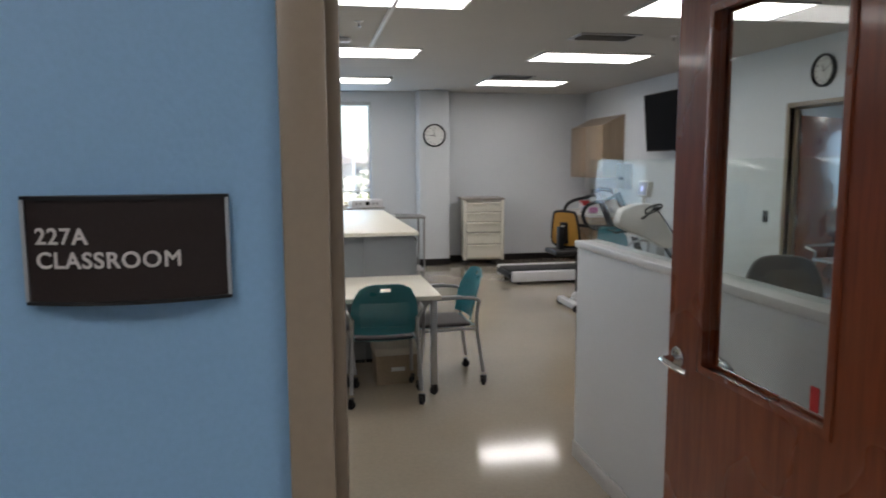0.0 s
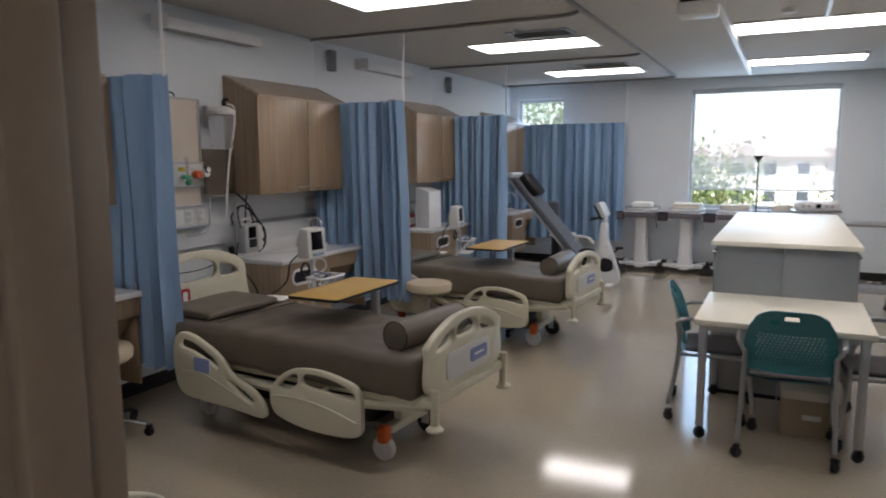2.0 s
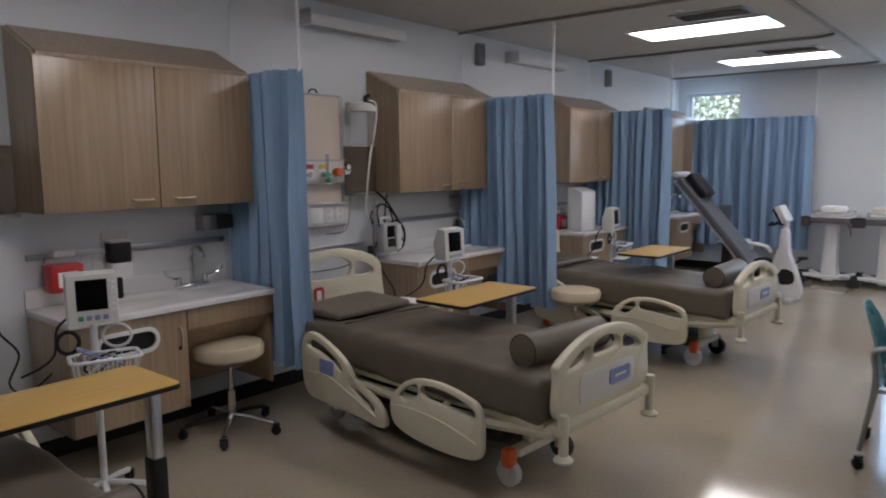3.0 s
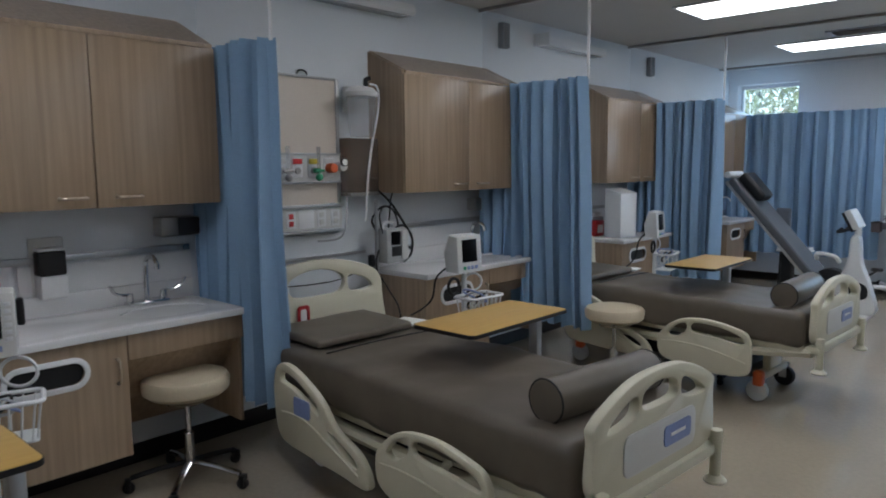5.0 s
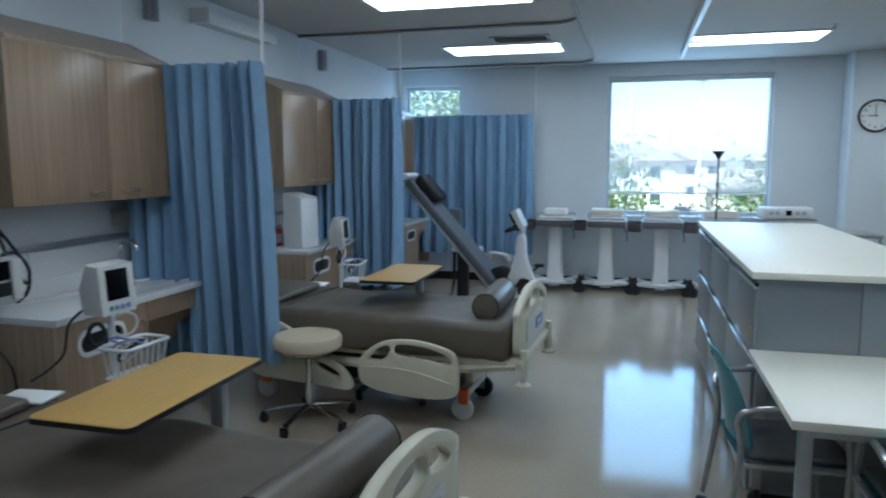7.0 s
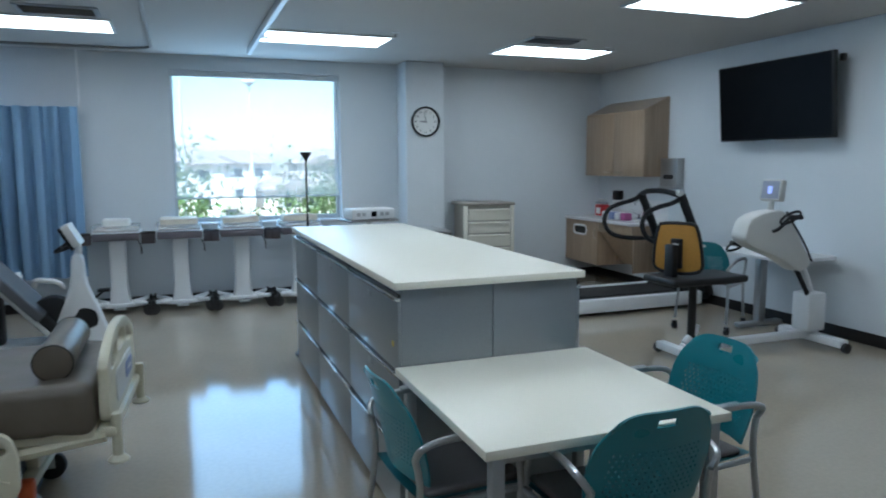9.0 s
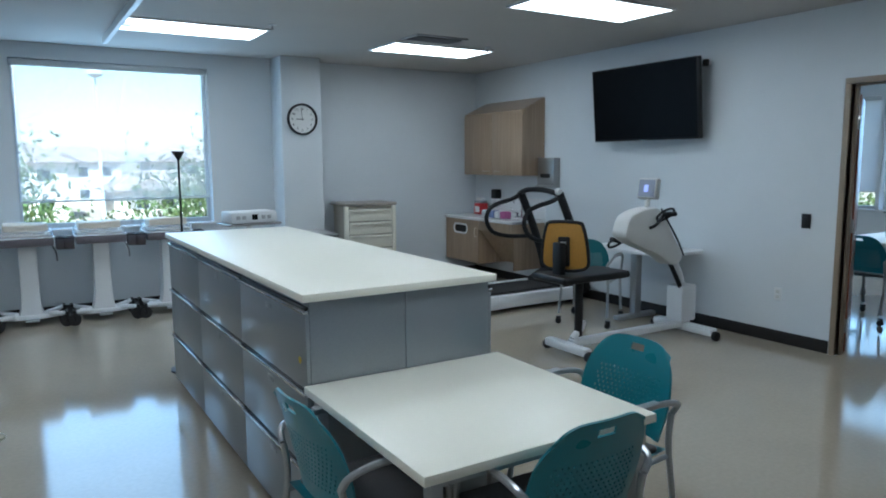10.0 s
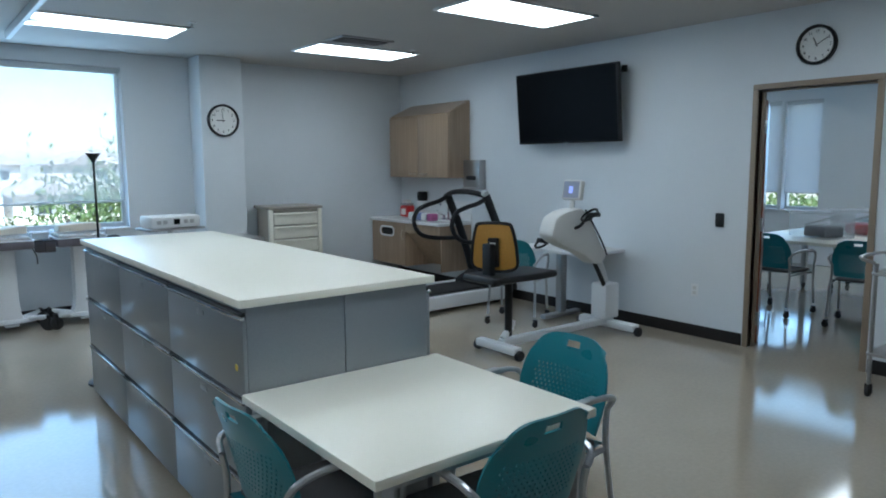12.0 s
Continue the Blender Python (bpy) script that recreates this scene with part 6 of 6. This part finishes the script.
# treadmill
tm = thing("treadmill", "white and black treadmill with long black handrails", "treadmill", pose(0, 0, 0))
part("deck", box(2.86, 9.30, 0.075, 4.55, 9.95, 0.16, 0.015), BLACK, tm)
part("belt", box(2.84, 9.40, 0.161, 4.40, 9.85, 0.172, 0.004), RUBBER, tm, "black running belt")
for y in (9.25, 9.96):
    part("side_panel", box(2.83, y - 0.04, 0.035, 4.60, y + 0.035, 0.175, 0.018), WHITE, tm, "white side rail")
part("motor_cover", plate([(4.40, 0.06), (4.78, 0.06), (4.78, 0.20), (4.60, 0.30), (4.40, 0.21)], [], 0.62, Matrix.Translation((0, 9.92, 0)) @ Matrix(((1, 0, 0, 0), (0, 0, -1, 0), (0, 1, 0, 0), (0, 0, 0, 1))), bevel=0.02), BLACK, tm)
part("rear_roller", cyl((2.86, 9.32, 0.10), (2.86, 9.93, 0.10), 0.045), BLACK, tm)
for x in (2.95, 4.5):
    for y in (9.30, 9.92):
        part("foot", cyl((x, y, 0.0), (x, y, 0.05), 0.03), RUBBER, tm)
for y in (9.26, 9.95):
    part("upright", tube([(4.74, y, 0.12), (4.63, y, 0.48), (4.48, y, 0.86), (4.31, y, 1.21)], 0.050, seg=10, flat=0.75), BLACK, tm)
    part("handrail", tube([(4.33, y, 1.19), (4.20, y, 1.13), (4.02, y, 1.09), (3.88, y, 1.03), (3.83, y, 0.90), (3.92, y, 0.76), (4.15, y, 0.70), (4.55, y, 0.68)], 0.025, seg=10), BLACK, tm, "long padded black handrail")
part("console", tube([(4.32, 9.26, 1.20), (4.29, 9.42, 1.235), (4.29, 9.6, 1.245), (4.29, 9.79, 1.235), (4.32, 9.95, 1.20)], 0.030, seg=10), BLACK, tm)
part("rail_tip", cyl((4.30, 9.24, 1.225), (4.30, 9.29, 1.235), 0.035, seg=12), OFFWHITE, tm)

# seated exerciser
ex = thing("exercise_bike", "white seated exerciser with black saddle and yellow back", "exercise bike", pose(-0.09, 0.045, 0) @ Matrix.Diagonal((1.045, 1, 1.03, 1)))
part("main_beam", box(3.00, 7.56, 0.06, 4.35, 7.64, 0.12, 0.012), WHITE, ex)
part("front_stabiliser", box(4.24, 7.26, 0.035, 4.34, 7.90, 0.10, 0.015), WHITE, ex)
part("rear_stabiliser", box(2.93, 7.36, 0.035, 3.01, 7.84, 0.10, 0.015), WHITE, ex)
for x, y in ((4.29, 7.24), (4.29, 7.92), (2.97, 7.35), (2.97, 7.85)):
    part("wheel", cyl((x, y - 0.02, 0.04), (x, y + 0.02, 0.04), 0.04, seg=16, bevel=0.006), RUBBER, ex)
part("rear_strut", tube([(3.02, 7.60, 0.12), (3.10, 7.60, 0.2), (3.12, 7.6, 0.26)], 0.03, seg=8), WHITE, ex)
part("front_column", box(4.17, 7.51, 0.12, 4.36, 7.69, 0.44, 0.02), WHITE, ex)
part("column_arm", tube([(4.30, 7.60, 0.36), (4.22, 7.60, 0.56), (4.08, 7.60, 0.80)], 0.024, seg=8), WHITE, ex)
part("gas_strut", tube([(4.24, 7.55, 0.34), (4.12, 7.55, 0.54), (4.0, 7.55, 0.72)], 0.020, seg=8), BLACK, ex)
hd = part("drive_housing", plate(smooth_loop([(3.50, 0.98), (3.56, 1.08), (3.75, 1.13), (3.90, 1.10), (4.08, 0.85), (4.17, 0.70), (4.06, 0.63), (3.86, 0.74), (3.62, 0.83), (3.50, 0.90)], 4), [], 0.17, Matrix.Translation((0, 7.685, 0)) @ Matrix(((1, 0, 0, 0), (0, 0, -1, 0), (0, 1, 0, 0), (0, 0, 0, 1))), bevel=0.025), OFFWHITE, ex, "rounded white drive housing")
part("trim_line", tube([(3.88, 7.512, 1.12), (4.08, 7.512, 0.86), (4.17, 7.512, 0.71)], 0.008, seg=6), BLACK, hd)
for s, dz in ((-1, 0.0), (1, -0.17)):
    y = 7.60 + s * 0.14
    part("crank", tube([(3.75, 7.60 + s * 0.09, 0.97), (3.77, y, 1.0 + dz * 0.3), (3.86 + dz * 1.2, y, 1.08 + dz * 1.4)], 0.014, seg=8), BLACK, ex)
    part("grip_loop", tube([(3.86 + dz * 1.2 + 0.10 * math.cos(a) - 0.02, y + s * 0.03, 1.08 + dz * 1.4 + 0.035 * math.sin(a) + 0.03 * math.cos(a)) for a in [math.pi * k / 6 for k in range(12)]], 0.011, seg=6, closed=True, smooth=0), BLACK, ex)
    part("hand_grip", cyl((3.86 + dz * 1.2, y, 1.08 + dz * 1.4), (3.86 + dz * 1.2, y + s * 0.12, 1.09 + dz * 1.4), 0.02, bevel=0.005), BLACK, ex)
part("console_neck", tube([(3.80, 7.60, 1.12), (3.81, 7.60, 1.20)], 0.022, seg=8), OFFWHITE, ex)
cs = part("console", box(-0.035, -0.09, -0.085, 0.035, 0.09, 0.085, 0.014), OFFWHITE, ex, "small console with a lit blue display", pose(3.82, 7.60, 1.285, 0, 10, 12))
part("display", box(-0.0375, -0.075, -0.07, -0.0355, 0.075, 0.072), material("grey_bezel", (0.27, 0.29, 0.35), 0.4), cs)
part("lit_display", box(-0.0395, -0.016, -0.03, -0.038, 0.022, 0.028), glow("blue_display", (0.05, 0.15, 1.0), 0.30), cs, "glowing blue display")
part("seat_post", cyl((3.08, 7.60, 0.14), (3.08, 7.60, 0.60), 0.032), BLACK, ex)
part("saddle", soft_box(2.76, 7.40, 0.60, 3.44, 7.80, 0.655, 0.022, 0.006, 6), BLACK, ex, "wide black padded saddle")
part("back_post", box(2.84, 7.55, 0.60, 2.90, 7.65, 0.90, 0.012), BLACK, ex)
br = part("backrest", plate(smooth_loop([(-0.17, 0.03), (-0.185, 0.15), (-0.15, 0.34), (-0.10, 0.38), (0.10, 0.38), (0.15, 0.34), (0.185, 0.15), (0.17, 0.03), (0.0, 0.0)], 4), [], 0.03, upright(0.0), bevel=0.008), material("ochre_cushion", (0.52, 0.27, 0.045), 0.6, grain=0.1, scale=60, bump=0.2), ex, "ochre-yellow backrest", pose(2.93, 7.60, 0.675, 0, -4, 30))
part("backrest_edge", tube([(0.006, y, z) for y, z in smooth_loop([(-0.17, 0.03), (-0.185, 0.15), (-0.15, 0.34), (-0.10, 0.38), (0.10, 0.38), (0.15, 0.34), (0.185, 0.15), (0.17, 0.03), (0.0, 0.0)], 4)], 0.014, seg=6, closed=True, smooth=0), BLACK, br)
part("adjuster", box(-0.035, -0.045, 0.04, -0.002, 0.045, 0.27, 0.01), BLACK, br)
part("adjuster_label", box(-0.038, -0.022, 0.20, -0.0355, 0.022, 0.235), PAPER, br)

# wall table and spare chair behind the exerciser
wt = thing("side_table", "small white-topped table against the wall", "table", pose(4.45, 8.18, 0))
part("tabletop", plate(rounded(0.62, 0.95, 0.06), [], 0.028, pose(0, 0, 0.70), bevel=0.004), WHITE, wt)
part("column", box(-0.04, 0.05, 0.06, 0.04, 0.13, 0.70, 0.01), SILVER, wt)
part("foot", box(-0.26, 0.05, 0.02, 0.26, 0.13, 0.06, 0.01), SILVER, wt)
copy_thing(ch, pose(4.02, 8.45, 0, 0, 0, -60))

# steel cart by the doorway
ct = thing("utility_cart", "stainless steel utility cart with two shelves", "cart", pose(4.42, 5.02, 0))
for z in (0.28, 0.82):
    part("shelf", plate(rounded(0.42, 0.66, 0.03), [], 0.02, pose(0, 0, z), bevel=0.004), STAINLESS, ct)
for x in (-0.19, 0.19):
    for y in (-0.30, 0.30):
        part("post", cyl((x, y, 0.08), (x, y, 0.90), 0.013), STAINLESS, ct)
        caster(ct, pose(x, y, 0), 0.035)
part("push_handle", tube([(-0.19, 0.31, 0.90), (-0.19, 0.40, 0.93), (0.19, 0.40, 0.93), (0.19, 0.31, 0.90)], 0.012, seg=8, smooth=3), STAINLESS, ct)

# ---- low partition by the entrance ----
pt = thing("partition", "low white partition with a clear glass screen on top", "partition", pose(0, 0, 0), kind="structure")
part("panel", box(1.603, YS + 0.013, 0.09, 1.723, 3.885, 1.175, 0.004), WALL, pt)
part("kick_board", box(1.596, YS + 0.013, 0.0, 1.730, 3.89, 0.089, 0.003), material("grey_vinyl_skirting", (0.55, 0.55, 0.54), 0.5, grain=0.05), pt)
part("cap", box(1.590, YS + 0.013, 1.176, 1.736, 3.897, 1.212, 0.006), WHITE, pt)
gp = part("glass_screen", box(1.658, YS + 0.05, 1.213, 1.668, 3.87, 1.642, 0.002), CLEAR, pt, "clear glass screen")
gp.visible_shadow = False

tc = thing("task_chair", "dark grey office chair behind the partition", "chair", pose(3.10, 4.15, 0, 0, 0, 150))
part("seat", soft_box(-0.24, -0.23, 0.44, 0.24, 0.24, 0.52, 0.03, 0.004, 3), SEAT_FABRIC, tc)
part("backrest", plate(smooth_loop([(-0.21, 0.0), (-0.24, 0.22), (-0.17, 0.42), (0, 0.46), (0.17, 0.42), (0.24, 0.22), (0.21, 0.0), (0, -0.02)]), [], 0.06, facing(0, -0.22, 0.56), bevel=0.02), SEAT_FABRIC, tc)
part("back_stem", box(-0.03, -0.26, 0.45, 0.03, -0.235, 0.62, 0.006), BLACK, tc)
part("post", cyl((0, 0, 0.09), (0, 0, 0.44), 0.025), BLACK, tc)
for k in range(5):
    a = 2 * math.pi * k / 5
    part("base_leg", tube([(0, 0, 0.10), (0.28 * math.cos(a), 0.28 * math.sin(a), 0.07)], 0.018, seg=7, smooth=0), BLACK, tc)
    caster(tc, pose(0.28 * math.cos(a), 0.28 * math.sin(a), 0, 0, 0, math.degrees(a)), 0.026)

# ---- last bay: tilt bench and upright bike ----
tl = thing("tilt_bench", "grey padded inclined bench on a pale frame", "exercise bench", pose(0, 0, 0))
tmx = Matrix.Translation((-2.12, 9.75, 0.78)) @ Matrix.Rotation(radians(49), 4, "Y")
part("pad", soft_box(-0.78, -0.22, -0.045, 0.60, 0.22, 0.035, 0.02, 0.003, 5), material("grey_pad", (0.10, 0.105, 0.115), 0.5, grain=0.1, scale=60), tl, at=tmx)
part("pad_frame", box(-0.80, -0.17, -0.085, 0.75, 0.17, -0.047, 0.01), OFFWHITE, tl, at=tmx)
part("dark_footplate", box(0.602, -0.16, -0.05, 0.86, 0.16, 0.02, 0.01), BLACK, tl, at=tmx)
part("head_cushion", soft_box(-0.76, -0.15, 0.036, -0.42, 0.15, 0.15, 0.04, 0.003, 9), BLACK, tl, at=tmx)
part("top_roller", cyl((-0.84, -0.2, 0.0), (-0.84, 0.2, 0.0), 0.035, seg=14, bevel=0.006), WHITE, tl, at=tmx)
part("base", box(-2.5, 9.55, 0.04, -1.45, 9.95, 0.10, 0.02), OFFWHITE, tl)
part("pedestal", box(-2.14, 9.68, 0.10, -2.03, 9.82, 0.64, 0.02), BLACK, tl)
part("pad_post", tube([(-2.30, 9.90, 0.09), (-2.33, 10.30, 0.16), (-2.33, 10.36, 0.80)], 0.018, seg=8), BLACK, tl)
part("back_pad", soft_box(-2.41, 10.34, 0.78, -2.25, 10.41, 1.03, 0.025, 0.003, 4), material("slate_pad", (0.10, 0.115, 0.14), 0.6, grain=0.1, scale=60), tl)
part("side_tray", box(-2.32, 10.12, 0.565, -1.98, 10.34, 0.585, 0.008), WHITE, tl)
part("tray_rim", tube([(-2.30, 10.13, 0.60), (-2.0, 10.13, 0.60), (-2.0, 10.33, 0.60), (-2.30, 10.33, 0.60)], 0.014, seg=6, closed=True, smooth=0), WHITE, tl)
part("tray_bracket", box(-2.345, 10.20, 0.55, -2.315, 10.36, 0.575, 0.004), BLACK, tl)
part("side_handle", tube([(-1.75, 9.50, 0.60), (-1.72, 9.42, 0.66), (-1.58, 9.42, 0.64), (-1.55, 9.5, 0.58)], 0.02, seg=8), WHITE, tl)
for x in (-2.42, -1.53):
    for y in (9.58, 9.92):
        caster(tl, pose(x, y, 0), 0.02)

bk = thing("upright_bike", "white upright exercise bike with a tilted console", "exercise bike", pose(-1.50, 9.75, 0))
part("body", plate(smooth_loop([(-0.20, 0.05), (0.22, 0.05), (0.19, 0.32), (0.10, 0.56), (0.075, 0.80), (-0.005, 0.80), (-0.03, 0.56), (-0.13, 0.30)], 4), [], 0.14, facing(0, 0.07, 0), bevel=0.025), WHITE, bk)
part("side_cover", plate(smooth_loop([(0.02, 0.20), (0.16, 0.22), (0.15, 0.34), (0.03, 0.36)], 4), [], 0.012, facing(0, -0.071, 0)), BLACK, bk)
part("front_foot", box(0.10, -0.25, 0.0, 0.19, 0.25, 0.05, 0.015), OFFWHITE, bk)
part("rear_foot", box(-0.24, -0.22, 0.0, -0.16, 0.22, 0.05, 0.015), OFFWHITE, bk)
part("flywheel_cover", cyl((-0.17, -0.06, 0.32), (-0.17, 0.06, 0.32), 0.16, seg=26, bevel=0.01), BLACK, bk)
part("neck", tube([(0.04, 0, 0.78), (0.045, 0, 0.88), (0.02, 0, 0.93)], 0.032, seg=9), WHITE, bk)
cn = part("console", box(-0.02, -0.14, -0.10, 0.045, 0.14, 0.10, 0.014), OFFWHITE, bk, "tilted console", pose(0.0, 0, 0.975, 0, -28, 0))
part("screen", box(-0.045, -0.135, -0.11, -0.0205, 0.135, 0.095, 0.006), BLACK, cn)
part("handlebar", tube([(-0.05, -0.20, 0.90), (-0.10, -0.16, 0.86), (-0.02, -0.05, 0.88), (-0.02, 0.05, 0.88), (-0.10, 0.16, 0.86), (-0.05, 0.20, 0.90)], 0.015, seg=8), BLACK, bk)
for s in (-1, 1):
    part("pedal", box(0.02 + s * 0.14, s * 0.10 - 0.04, 0.33 + s * 0.14, 0.12 + s * 0.14, s * 0.10 + 0.04, 0.36 + s * 0.14, 0.008), BLACK, bk)
    part("crank", tube([(0.02, s * 0.075, 0.32), (0.07 + s * 0.14, s * 0.08, 0.34 + s * 0.14)], 0.012, seg=7, smooth=0), BLACK, bk)

# ---- side room ----
sr = thing("side_room_table", "white conference table in the side room", "table", pose(7.35, 6.85, 0))
part("tabletop", box(-0.75, -1.1, 0.70, 0.75, 0.75, 0.735, 0.006), LAMINATE, sr)
for x in (-0.66, 0.66):
    for y in (-1.0, 0.65):
        lg = part("leg", box(x - 0.03, y - 0.03, 0.07, x + 0.03, y + 0.03, 0.699, 0.006), SILVER, sr)
        caster(lg, pose(x, y, 0), 0.033)
for x, y, a in ((6.42, 7.02, -95), (6.55, 7.75, -150), (7.35, 7.95, 178), (7.0, 5.6, -10), (6.35, 6.2, -80), (8.4, 7.0, 90)):
    k = copy_thing(ch, pose(x, y, 0, 0, 0, a))
    tagged(k, "dark teal chair round the side-room table", "chair", "side room chairs")


def clear_bin(m, label, mt):
    o = thing("storage_bin", label, "storage bin", m, group="clear storage bins")
    part("tub", box(-0.26, -0.20, 0, 0.26, 0.20, 0.26, 0.02), CLEAR_PLASTIC, o)
    part("contents", soft_box(-0.18, -0.13, 0.012, 0.12, 0.13, 0.13, 0.03, 0.02, 3), mt, o)
    part("lid", box(-0.28, -0.22, 0.262, 0.28, 0.22, 0.285, 0.008), CLEAR_PLASTIC, o)
    part("bail", tube([(0.0, -0.21, 0.15), (-0.02, -0.235, 0.24), (-0.02, -0.235, 0.27), (-0.02, -0.235, 0.24), (0.0, 0.21, 0.15)], 0.006, seg=6), BLACK, o)


clear_bin(pose(7.15, 6.95, 0.736, 0, 0, 70), "clear plastic bin with dark contents on the table", SEAT_FABRIC)
clear_bin(pose(7.78, 6.78, 0.736, 0, 0, 70), "clear plastic bin with red contents on the table", RED)
